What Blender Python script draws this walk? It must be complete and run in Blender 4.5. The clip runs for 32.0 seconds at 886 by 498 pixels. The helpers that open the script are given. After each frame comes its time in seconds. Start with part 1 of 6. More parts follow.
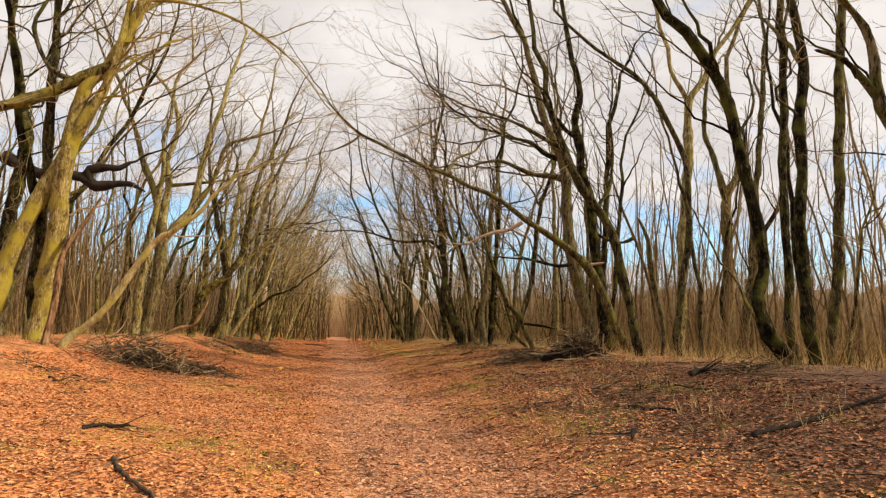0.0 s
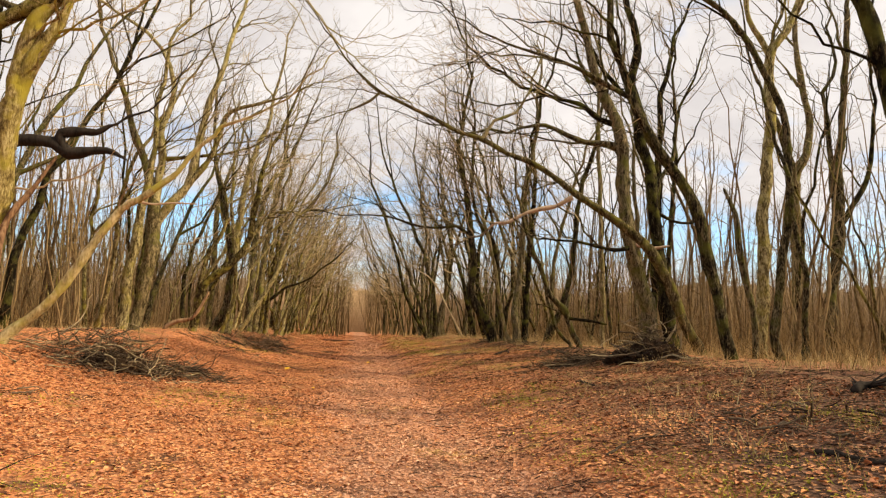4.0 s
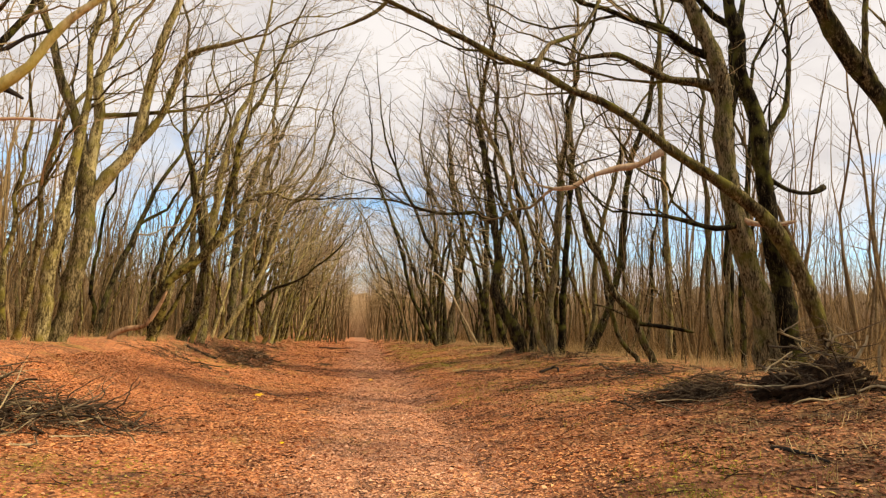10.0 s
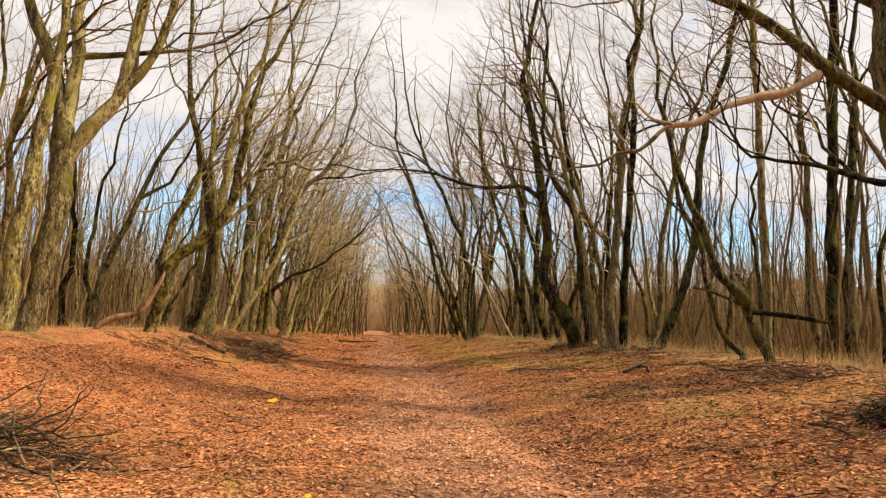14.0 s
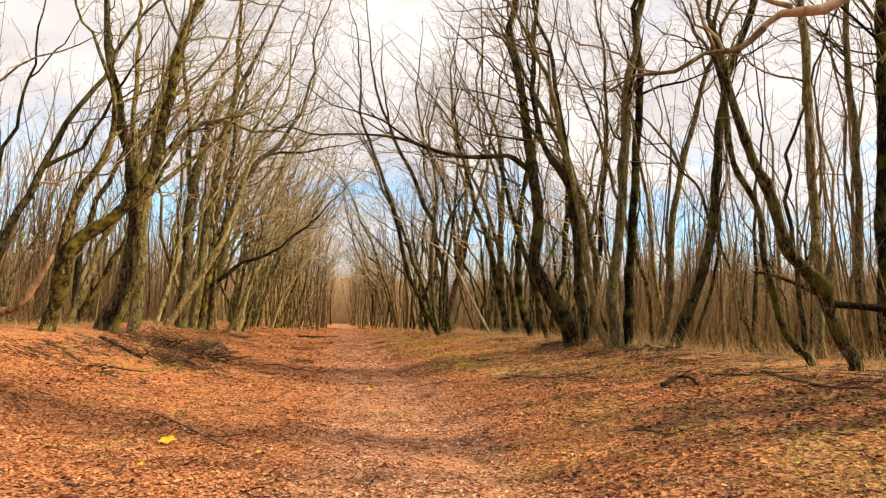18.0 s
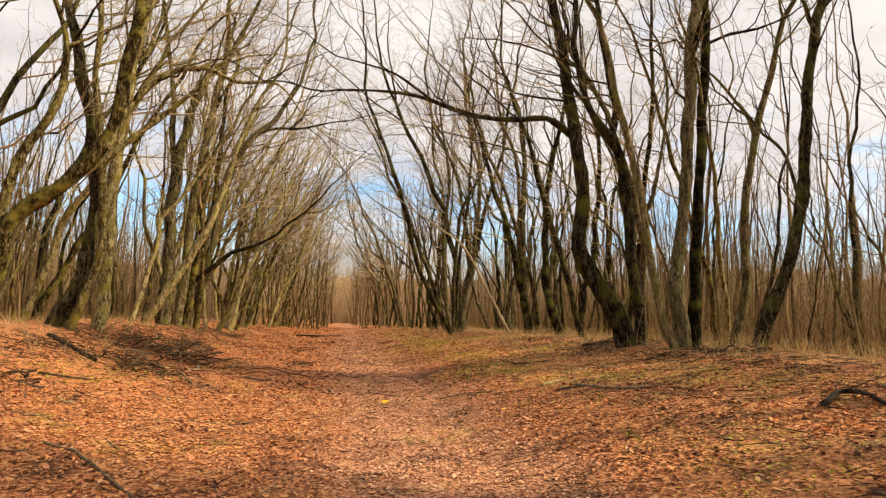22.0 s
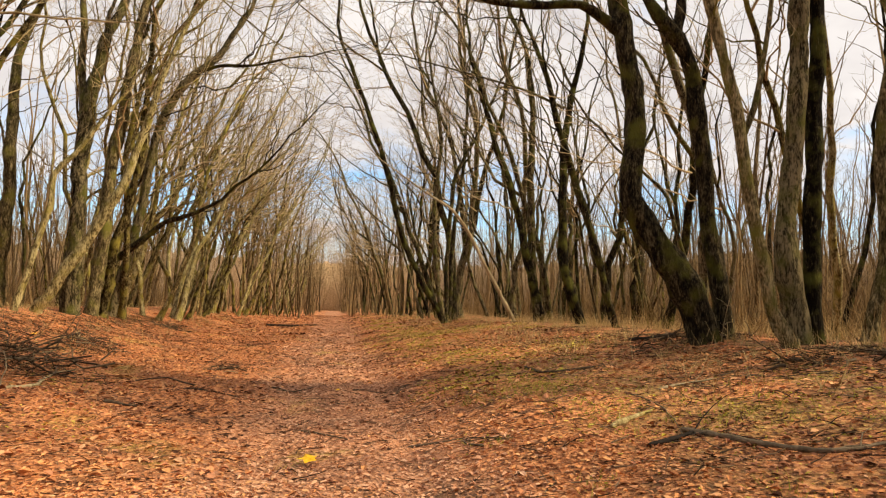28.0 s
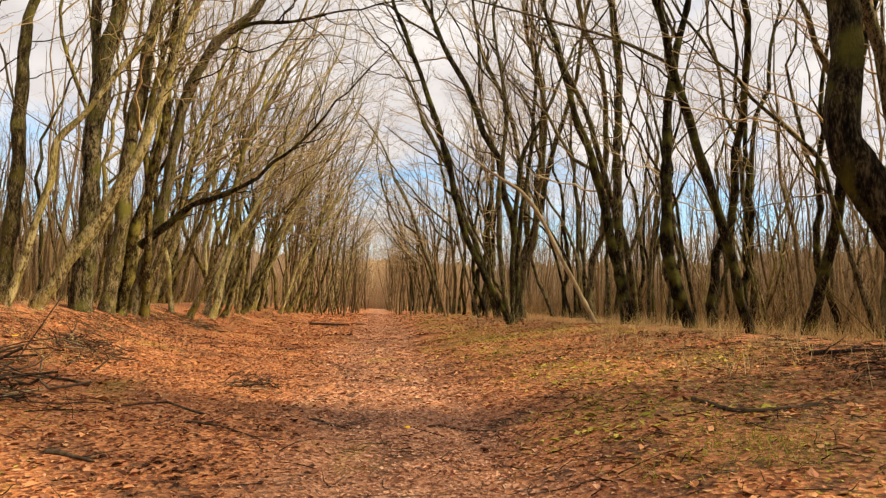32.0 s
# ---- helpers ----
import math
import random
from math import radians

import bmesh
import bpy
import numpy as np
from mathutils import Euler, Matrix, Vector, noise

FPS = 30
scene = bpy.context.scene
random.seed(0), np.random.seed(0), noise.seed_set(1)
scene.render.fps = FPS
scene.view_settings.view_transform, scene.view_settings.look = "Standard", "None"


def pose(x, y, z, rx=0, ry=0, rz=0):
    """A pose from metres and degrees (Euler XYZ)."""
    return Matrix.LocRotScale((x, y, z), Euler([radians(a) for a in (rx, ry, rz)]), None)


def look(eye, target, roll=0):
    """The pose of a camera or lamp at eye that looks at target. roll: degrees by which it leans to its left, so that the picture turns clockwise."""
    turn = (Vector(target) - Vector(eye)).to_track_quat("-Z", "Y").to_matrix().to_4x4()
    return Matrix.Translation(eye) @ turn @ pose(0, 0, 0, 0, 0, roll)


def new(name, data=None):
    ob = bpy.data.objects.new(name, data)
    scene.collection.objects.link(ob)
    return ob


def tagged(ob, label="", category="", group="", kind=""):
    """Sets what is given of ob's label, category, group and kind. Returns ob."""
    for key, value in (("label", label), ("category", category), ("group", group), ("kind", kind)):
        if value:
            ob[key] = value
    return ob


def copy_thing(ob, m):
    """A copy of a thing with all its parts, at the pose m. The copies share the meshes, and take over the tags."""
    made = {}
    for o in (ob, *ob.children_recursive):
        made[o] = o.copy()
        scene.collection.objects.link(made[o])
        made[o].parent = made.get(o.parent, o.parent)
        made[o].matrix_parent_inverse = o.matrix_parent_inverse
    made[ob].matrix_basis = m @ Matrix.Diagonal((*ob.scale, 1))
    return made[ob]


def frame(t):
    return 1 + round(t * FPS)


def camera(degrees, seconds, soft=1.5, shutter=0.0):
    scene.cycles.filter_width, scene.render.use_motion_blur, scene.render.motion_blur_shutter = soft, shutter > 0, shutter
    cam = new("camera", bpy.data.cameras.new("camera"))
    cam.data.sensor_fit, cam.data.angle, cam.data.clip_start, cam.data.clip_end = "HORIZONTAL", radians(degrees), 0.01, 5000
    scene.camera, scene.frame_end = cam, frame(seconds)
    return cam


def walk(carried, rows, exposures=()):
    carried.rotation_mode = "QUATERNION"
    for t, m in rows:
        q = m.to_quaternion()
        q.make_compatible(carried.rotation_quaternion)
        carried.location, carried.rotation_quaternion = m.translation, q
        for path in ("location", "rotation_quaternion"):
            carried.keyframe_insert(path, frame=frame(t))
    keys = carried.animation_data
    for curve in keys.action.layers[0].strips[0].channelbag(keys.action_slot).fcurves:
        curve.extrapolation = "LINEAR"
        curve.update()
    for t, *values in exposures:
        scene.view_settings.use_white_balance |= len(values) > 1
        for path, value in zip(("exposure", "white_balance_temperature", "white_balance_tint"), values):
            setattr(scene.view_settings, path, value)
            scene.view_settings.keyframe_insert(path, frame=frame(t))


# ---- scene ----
cam = camera(68.0, 32.0, 1.3)
METRES, EYE, TILT, LEAN, TURN = 34.0, 1.5, 7.4, -1.0, -9.3
ROWS = [
    (0.0, 0.0, 0.0, 0.0, -0.0, 0.0, 0.0),
    (0.5, -0.0014, 0.0152, -0.0027, 0.71, -0.76, -0.01),
    (1.0, -0.003, 0.0306, -0.0048, 0.69, -1.68, -0.06),
    (1.5, -0.0049, 0.0456, -0.0063, 0.78, -1.97, -0.1),
    (2.0, -0.006, 0.0608, -0.0096, 1.05, -1.78, -0.13),
    (2.5, -0.0085, 0.076, -0.0113, 0.86, -1.56, -0.18),
    (3.0, -0.0107, 0.0913, -0.012, 1.47, -0.88, -0.11),
    (3.5, -0.0115, 0.1066, -0.0137, 1.79, -0.37, -0.16),
    (5.5, -0.0228, 0.1715, -0.0222, 1.52, -0.55, 0.05),
    (6.0, -0.0249, 0.1866, -0.023, 1.54, -0.66, 0.14),
    (6.5, -0.0257, 0.2043, -0.0244, 1.47, -0.76, 0.15),
    (7.0, -0.0273, 0.2209, -0.0274, 1.46, -0.6, 0.21),
    (7.5, -0.0277, 0.2367, -0.0292, 1.93, -0.19, 0.21),
    (8.0, -0.0285, 0.2535, -0.0297, 1.96, -0.3, 0.07),
    (8.5, -0.0331, 0.2703, -0.0313, 1.62, -0.58, 0.03),
    (9.0, -0.0369, 0.2858, -0.0336, 1.48, -0.72, -0.05),
    (9.5, -0.0402, 0.3019, -0.0341, 1.57, -0.61, 0.02),
    (10.0, -0.0442, 0.3171, -0.0359, 1.8, -0.02, 0.08),
    (10.5, -0.0472, 0.3315, -0.0386, 2.47, -0.07, 0.09),
    (11.0, -0.0533, 0.3442, -0.0411, 3.36, -0.1, 0.04),
    (11.5, -0.0622, 0.3562, -0.0428, 3.68, -0.05, 0.0),
    (12.0, -0.0669, 0.372, -0.0464, 3.29, -0.67, 0.14),
    (12.5, -0.07, 0.388, -0.0482, 2.63, -1.23, 0.19),
    (13.0, -0.0723, 0.4032, -0.0489, 3.34, -0.74, 0.23),
    (13.5, -0.0747, 0.4186, -0.0514, 3.78, -0.38, 0.12),
    (14.0, -0.0796, 0.4342, -0.0543, 3.11, -0.53, 0.02),
    (14.5, -0.0837, 0.4501, -0.0551, 3.07, -0.59, 0.07),
    (16.5, -0.0883, 0.5142, -0.0612, 1.63, -1.19, -0.0),
    (17.0, -0.0903, 0.5301, -0.0644, 0.84, -1.07, -0.04),
    (17.5, -0.0913, 0.545, -0.0657, 0.48, -1.09, -0.04),
    (18.0, -0.092, 0.5605, -0.0669, 0.21, -1.23, -0.1),
    (18.5, -0.0941, 0.5763, -0.0704, 0.33, -0.8, -0.04),
    (19.0, -0.0946, 0.591, -0.0724, 1.02, -0.87, -0.07),
    (19.5, -0.0961, 0.6061, -0.0744, 1.02, -1.4, -0.17),
    (20.0, -0.1, 0.6208, -0.0776, 1.06, -1.09, -0.19),
    (20.5, -0.104, 0.6336, -0.0793, 0.87, -0.84, -0.26),
    (21.0, -0.1078, 0.6466, -0.0805, 0.27, -0.61, -0.28),
    (21.5, -0.1124, 0.66, -0.0836, 0.25, -0.76, -0.18),
    (22.0, -0.1138, 0.673, -0.0862, 0.26, -1.21, -0.17),
    (22.5, -0.1136, 0.6886, -0.0878, 0.14, -1.53, -0.11),
    (23.0, -0.114, 0.7037, -0.0902, 0.57, -1.25, -0.04),
    (23.5, -0.1125, 0.7189, -0.0927, 1.1, -1.21, -0.04),
    (24.0, -0.1116, 0.7344, -0.0945, 1.45, -1.02, 0.0),
    (24.5, -0.1126, 0.7498, -0.0973, 1.77, -0.62, -0.02),
    (25.0, -0.1127, 0.7656, -0.1001, 0.96, -0.86, -0.11),
    (25.5, -0.1141, 0.782, -0.1026, -0.26, -1.38, -0.1),
    (27.5, -0.1092, 0.8426, -0.11, -0.76, -2.14, 0.12),
    (28.0, -0.1087, 0.8578, -0.1115, -0.19, -2.33, 0.09),
    (28.5, -0.1107, 0.8734, -0.1147, 0.63, -2.27, 0.14),
    (29.0, -0.1135, 0.888, -0.1158, 1.71, -2.05, 0.08),
    (29.5, -0.1163, 0.9041, -0.1166, 2.18, -1.54, 0.11),
    (30.0, -0.121, 0.9179, -0.119, 2.14, -1.19, 0.07),
    (30.5, -0.1245, 0.9315, -0.1207, 2.43, -1.2, 0.13),
    (31.0, -0.1276, 0.9462, -0.1217, 2.56, -1.1, 0.15),
    (31.5, -0.1323, 0.96, -0.1244, 2.92, -1.56, 0.18),
    (32.0, -0.136, 0.9726, -0.1266, 3.57, -2.45, 0.17),
]
walk(cam, [(t, pose(0, 0, EYE, TILT, LEAN, TURN) @ pose(METRES * x, METRES * y, METRES * z, 90 + pitch, roll, yaw)) for t, x, y, z, yaw, pitch, roll in ROWS],
     [(0, 0.21, 7400, 11), (3, 0.31, 7400, 11), (6, 0.26, 7400, 11), (13, 0.27, 7400, 11), (18, 0.45, 7400, 11), (20, 0.39, 7400, 11), (23, 0.29, 7400, 11), (25, 0.27, 7400, 11), (29, 0.31, 7400, 11), (32, 0.28, 7400, 11)])

# ---------------------------------------------------------------- light
SUN_HEIGHT, SUN_FROM = 38.0, 106.0          # degrees above the horizon; clockwise from straight ahead
world = bpy.data.worlds.new("world")
scene.world = world
world.use_nodes = True


def wire(tree_, a, out, b, into):
    tree_.links.new(a.outputs[out], b.inputs[into])


def build_sky():
    nt = world.node_tree
    nt.nodes.clear()
    sky = nt.nodes.new("ShaderNodeTexSky")
    sky.sky_type, sky.sun_disc = "NISHITA", False
    sky.ozone_density, sky.dust_density = 4.0, 0.3
    sky.sun_elevation, sky.sun_rotation = radians(SUN_HEIGHT), radians(SUN_FROM)
    dim = nt.nodes.new("ShaderNodeVectorMath")
    dim.operation = "MULTIPLY"
    dim.inputs[1].default_value = SKY_BLUE
    wire(nt, sky, 0, dim, 0)
    co = nt.nodes.new("ShaderNodeTexCoord")
    sep = nt.nodes.new("ShaderNodeSeparateXYZ")
    wire(nt, co, "Generated", sep, 0)
    # a cloud layer seen from below: directions projected on a level sheet
    lift = nt.nodes.new("ShaderNodeMath")
    lift.operation = "ADD"
    lift.inputs[1].default_value = 0.22
    wire(nt, sep, "Z", lift, 0)
    sheet = nt.nodes.new("ShaderNodeVectorMath")
    sheet.operation = "DIVIDE"
    wire(nt, co, "Generated", sheet, 0)
    wire(nt, lift, 0, sheet, 1)
    cloud = nt.nodes.new("ShaderNodeTexNoise")
    cloud.inputs["Scale"].default_value = 1.7
    cloud.inputs["Detail"].default_value = 7.0
    cloud.inputs["Roughness"].default_value = 0.56
    cloud.inputs["Distortion"].default_value = 0.5
    wire(nt, sheet, 0, cloud, "Vector")
    # the cover is broken low down and closes overhead
    rise = nt.nodes.new("ShaderNodeMapRange")
    rise.inputs["From Min"].default_value, rise.inputs["From Max"].default_value = 0.15, 0.32
    rise.inputs["To Min"].default_value, rise.inputs["To Max"].default_value = -0.045, 0.24
    wire(nt, sep, "Z", rise, 0)
    total = nt.nodes.new("ShaderNodeMath")
    total.operation = "ADD"
    wire(nt, cloud, 0, total, 0)
    wire(nt, rise, 0, total, 1)
    cover = nt.nodes.new("ShaderNodeMapRange")
    cover.inputs["From Min"].default_value, cover.inputs["From Max"].default_value = 0.40, 0.62
    wire(nt, total, 0, cover, 0)
    shade = nt.nodes.new("ShaderNodeTexNoise")
    shade.inputs["Scale"].default_value = 3.1
    shade.inputs["Detail"].default_value = 5.0
    wire(nt, sheet, 0, shade, "Vector")
    white = nt.nodes.new("ShaderNodeValToRGB")
    white.color_ramp.elements[0].position, white.color_ramp.elements[1].position = 0.38, 0.62
    white.color_ramp.elements[0].color, white.color_ramp.elements[1].color = (0.86, 0.865, 0.94, 1), (1.08, 1.09, 1.16, 1)
    wire(nt, shade, 0, white, 0)
    mix = nt.nodes.new("ShaderNodeMix")
    mix.data_type = "RGBA"
    # haze along the horizon
    haze = nt.nodes.new("ShaderNodeMapRange")
    haze.inputs["From Min"].default_value, haze.inputs["From Max"].default_value = 0.115, 0.045
    wire(nt, sep, "Z", haze, 0)
    most = nt.nodes.new("ShaderNodeMath")
    most.operation = "MAXIMUM"
    wire(nt, cover, 0, most, 0)
    wire(nt, haze, 0, most, 1)
    wire(nt, most, 0, mix, 0)
    wire(nt, dim, 0, mix, 6)
    wire(nt, white, 0, mix, 7)
    bg = nt.nodes.new("ShaderNodeBackground")
    bg.inputs["Strength"].default_value = SKY_STRENGTH
    out = nt.nodes.new("ShaderNodeOutputWorld")
    wire(nt, mix, 2, bg, 0)
    wire(nt, bg, 0, out, 0)


SKY_BLUE, SKY_STRENGTH = (0.235, 0.275, 0.285), 0.71
build_sky()
lamp = bpy.data.lights.new("sun", "SUN")
lamp.energy, lamp.angle, lamp.color = 5.0, radians(4.5), (1.0, 0.86, 0.63)
az, el = radians(SUN_FROM), radians(SUN_HEIGHT)
sun_way = Vector((math.sin(az) * math.cos(el), math.cos(az) * math.cos(el), math.sin(el)))
sun = new("sun", lamp)
sun.matrix_world = look(sun_way * 200, (0, 0, 0))


# ---------------------------------------------------------------- materials
def material(name, ramp, scale, rough=0.9, bump=0.3, stretch=(1, 1, 1), moss=None, moss_at=(0.55, 0.68), per_object=0.0,
             per_island=0.0, detail=6.0, bump_dist=0.02, spec=0.05):
    """A weathered natural surface: a ramp over two noises, wear of a second colour, and fine relief."""
    m = bpy.data.materials.new(name)
    m.use_nodes = True
    nt = m.node_tree
    bsdf = nt.nodes["Principled BSDF"]
    bsdf.inputs["Roughness"].default_value = rough
    bsdf.inputs["Specular IOR Level"].default_value = spec
    co = nt.nodes.new("ShaderNodeTexCoord")
    mp = nt.nodes.new("ShaderNodeMapping")
    mp.inputs["Scale"].default_value = stretch
    wire(nt, co, "Object", mp, 0)
    fine = nt.nodes.new("ShaderNodeTexNoise")
    fine.inputs["Scale"].default_value, fine.inputs["Detail"].default_value = scale, detail
    fine.inputs["Roughness"].default_value = 0.62
    wire(nt, mp, 0, fine, "Vector")
    wide = nt.nodes.new("ShaderNodeTexNoise")
    wide.inputs["Scale"].default_value, wide.inputs["Detail"].default_value = scale * 0.3, 3.0
    wire(nt, mp, 0, wide, "Vector")
    both = nt.nodes.new("ShaderNodeMix")
    both.inputs[0].default_value = 0.42
    wire(nt, fine, 0, both, 2)
    wire(nt, wide, 0, both, 3)
    value = both
    if per_object or per_island:
        add = nt.nodes.new("ShaderNodeMath")
        add.operation = "MULTIPLY_ADD"
        add.inputs[1].default_value = per_object or per_island
        if per_object:
            info = nt.nodes.new("ShaderNodeObjectInfo")
            wire(nt, info, "Random", add, 0)
        else:
            info = nt.nodes.new("ShaderNodeNewGeometry")
            wire(nt, info, "Random Per Island", add, 0)
        wire(nt, both, 0, add, 2)
        shift = nt.nodes.new("ShaderNodeMath")
        shift.operation = "SUBTRACT"
        shift.inputs[1].default_value = (per_object or per_island) / 2
        wire(nt, add, 0, shift, 0)
        value = shift
    cr = nt.nodes.new("ShaderNodeValToRGB")
    el_ = cr.color_ramp.elements
    while len(el_) < len(ramp):
        el_.new(0.5)
    for e, (pos, col) in zip(el_, ramp):
        e.position, e.color = pos, (*col, 1)
    wire(nt, value, 0, cr, 0)
    last = (cr, 0)
    if moss:
        patch = nt.nodes.new("ShaderNodeTexNoise")
        patch.inputs["Scale"].default_value, patch.inputs["Detail"].default_value = 2.2, 7.0
        wire(nt, co, "Object", patch, "Vector")
        mr = nt.nodes.new("ShaderNodeMapRange")
        mr.inputs["From Min"].default_value, mr.inputs["From Max"].default_value = moss_at
        wire(nt, patch, 0, mr, 0)
        mx = nt.nodes.new("ShaderNodeMix")
        mx.data_type = "RGBA"
        wire(nt, mr, 0, mx, 0)
        wire(nt, cr, 0, mx, 6)
        mx.inputs[7].default_value = (*moss, 1)
        last = (mx, 2)
    wire(nt, last[0], last[1], bsdf, "Base Color")
    bp = nt.nodes.new("ShaderNodeBump")
    bp.inputs["Strength"].default_value, bp.inputs["Distance"].default_value = bump, bump_dist
    wire(nt, fine, 0, bp, "Height")
    wire(nt, bp, 0, bsdf, "Normal")
    return m


BARK = material("bark", [(0.42, (0.0060, 0.0043, 0.0025)), (0.51, (0.0335, 0.0267, 0.0134)), (0.63, (0.2124, 0.1703, 0.0949))], 24.0, 0.92, 1.0,
                (1.6, 1.6, 0.45), moss=(0.095, 0.094, 0.02), moss_at=(0.48, 0.72), per_object=0.16, bump_dist=0.035, detail=8.0)
DARK_BARK = material("near_black_bark", [(0.42, (0.0051, 0.0038, 0.0026)), (0.51, (0.0255, 0.0195, 0.0102)), (0.63, (0.1190, 0.0935, 0.0510))], 24.0, 0.9, 1.0,
                     (1.6, 1.6, 0.45), moss=(0.085, 0.080, 0.015), moss_at=(0.50, 0.70), bump_dist=0.035, detail=8.0)
OLIVE_BARK = material("olive_grey_bark", [(0.40, (0.019, 0.014, 0.006)), (0.51, (0.100, 0.078, 0.037)), (0.63, (0.354, 0.283, 0.151))], 24.0, 0.92, 1.0,
                      (1.6, 1.6, 0.45), moss=(0.14, 0.13, 0.03), moss_at=(0.48, 0.70), per_object=0.1, bump_dist=0.035, detail=8.0)
# the next two barks carry the left-hand trees' sunlight in their colour
SUNLIT_LICHEN_BARK = material("sunlit_lichen_bark", [(0.41, (0.018, 0.012, 0.004)), (0.51, (0.138, 0.106, 0.044)), (0.62, (0.456, 0.390, 0.194))], 22.0, 0.92,
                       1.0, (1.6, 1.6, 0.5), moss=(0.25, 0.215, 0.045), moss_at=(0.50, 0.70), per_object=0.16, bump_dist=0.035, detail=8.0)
SUNLIT_YELLOW_BARK = material("sunlit_yellow_lichen", [(0.38, (0.06, 0.038, 0.014)), (0.50, (0.23, 0.17, 0.06)), (0.62, (0.48, 0.40, 0.19))], 20.0, 0.92,
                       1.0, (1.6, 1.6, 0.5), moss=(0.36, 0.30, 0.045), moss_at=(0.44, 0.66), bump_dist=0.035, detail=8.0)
# dead bark made lighter so that the leaning stem looks sunlit
PALE_BARK = material("pale_dead_bark", [(0.36, (0.17, 0.125, 0.05)), (0.5, (0.44, 0.35, 0.16)), (0.64, (0.66, 0.56, 0.31))], 14.0, 0.9, 0.6,
                     (1.5, 1.5, 0.5), moss=(0.40, 0.35, 0.07), moss_at=(0.5, 0.7))
RED_BARK = material("reddish_bark", [(0.40, (0.06, 0.030, 0.016)), (0.50, (0.19, 0.105, 0.058)), (0.62, (0.36, 0.23, 0.13))], 10.0, 0.9, 0.6,
                    (1.5, 1.5, 0.35), per_object=0.1, bump_dist=0.03)
DARK_WOOD = material("charred_wet_wood", [(0.3, (0.012, 0.010, 0.009)), (0.7, (0.05, 0.04, 0.032))], 12.0, 0.85, 0.6, (1.5, 1.5, 0.4))
PALE_WOOD = material("bare_torn_wood", [(0.3, (0.24, 0.15, 0.085)), (0.5, (0.44, 0.31, 0.19)), (0.7, (0.58, 0.46, 0.33))], 9.0, 0.85, 0.5,
                     (2.0, 2.0, 0.5))
GREY_WOOD = material("dead_grey_wood", [(0.36, (0.10, 0.07, 0.036)), (0.5, (0.26, 0.20, 0.11)), (0.64, (0.44, 0.355, 0.215))], 11.0, 0.9, 0.5,
                     (1.5, 1.5, 0.4), per_object=0.25)
FAR_BARK = material("far_thin_bark", [(0.28, (0.072, 0.047, 0.023)), (0.5, (0.178, 0.124, 0.061)), (0.72, (0.322, 0.231, 0.118))], 6.0, 0.95, 0.0,
                    per_island=0.5, detail=2.0)
PILE_CORE = material("rotten_brush", [(0.3, (0.010, 0.007, 0.005)), (0.5, (0.035, 0.022, 0.014)), (0.72, (0.11, 0.065, 0.036))], 16.0, 0.95, 1.0,
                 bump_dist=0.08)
STICK = material("fallen_branch_bark", [(0.3, (0.030, 0.022, 0.016)), (0.5, (0.095, 0.070, 0.046)), (0.72, (0.22, 0.165, 0.105))], 14.0, 0.9,
                 0.5, (1.5, 1.5, 0.5), per_object=0.35)
TWIG = material("twig_bark", [(0.25, (0.112, 0.083, 0.043)), (0.5, (0.336, 0.254, 0.135)), (0.75, (0.588, 0.461, 0.256))], 5.0, 0.9, 0.1,
                per_island=0.5, detail=2.0)
# distance haze is mixed into the next two pale wood colours
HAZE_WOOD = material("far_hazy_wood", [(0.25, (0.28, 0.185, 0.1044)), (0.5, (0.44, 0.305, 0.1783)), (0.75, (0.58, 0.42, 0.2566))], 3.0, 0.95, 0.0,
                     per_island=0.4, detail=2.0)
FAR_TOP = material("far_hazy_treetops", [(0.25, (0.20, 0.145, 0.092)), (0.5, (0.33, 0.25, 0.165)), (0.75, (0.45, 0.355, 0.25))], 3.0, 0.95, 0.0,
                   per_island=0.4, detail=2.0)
LITTER_TWIG = material("litter_twig", [(0.2, (0.018, 0.012, 0.008)), (0.55, (0.06, 0.04, 0.026)), (0.85, (0.26, 0.19, 0.12))], 4.0, 0.9, 0.0,
                       per_island=0.6, detail=2.0)
BRUSH = material("dry_brush", [(0.2, (0.054, 0.032, 0.014)), (0.5, (0.207, 0.133, 0.055)), (0.8, (0.432, 0.299, 0.132))], 3.0, 0.95, 0.0,
                 per_island=0.55, detail=2.0)
DRY_GRASS = material("dry_grass", [(0.25, (0.28, 0.185, 0.075)), (0.5, (0.48, 0.345, 0.15)), (0.75, (0.64, 0.49, 0.25))], 3.0, 0.9, 0.0,
                     per_island=0.6, detail=2.0)
GREEN_GRASS = material("green_grass", [(0.2, (0.14, 0.17, 0.02)), (0.5, (0.32, 0.33, 0.045)), (0.8, (0.56, 0.46, 0.12))], 3.0, 0.8, 0.0,
                       per_island=0.6, detail=2.0)
MOSS = material("yellow_moss", [(0.2, (0.21, 0.185, 0.025)), (0.5, (0.43, 0.36, 0.05)), (0.8, (0.62, 0.50, 0.13))], 3.0, 0.85, 0.0, per_island=0.6,
                detail=2.0)
YELLOW_LEAF = material("yellow_leaf", [(0.3, (0.72, 0.40, 0.02)), (0.7, (0.88, 0.54, 0.05))], 20.0, 0.6, 0.2)
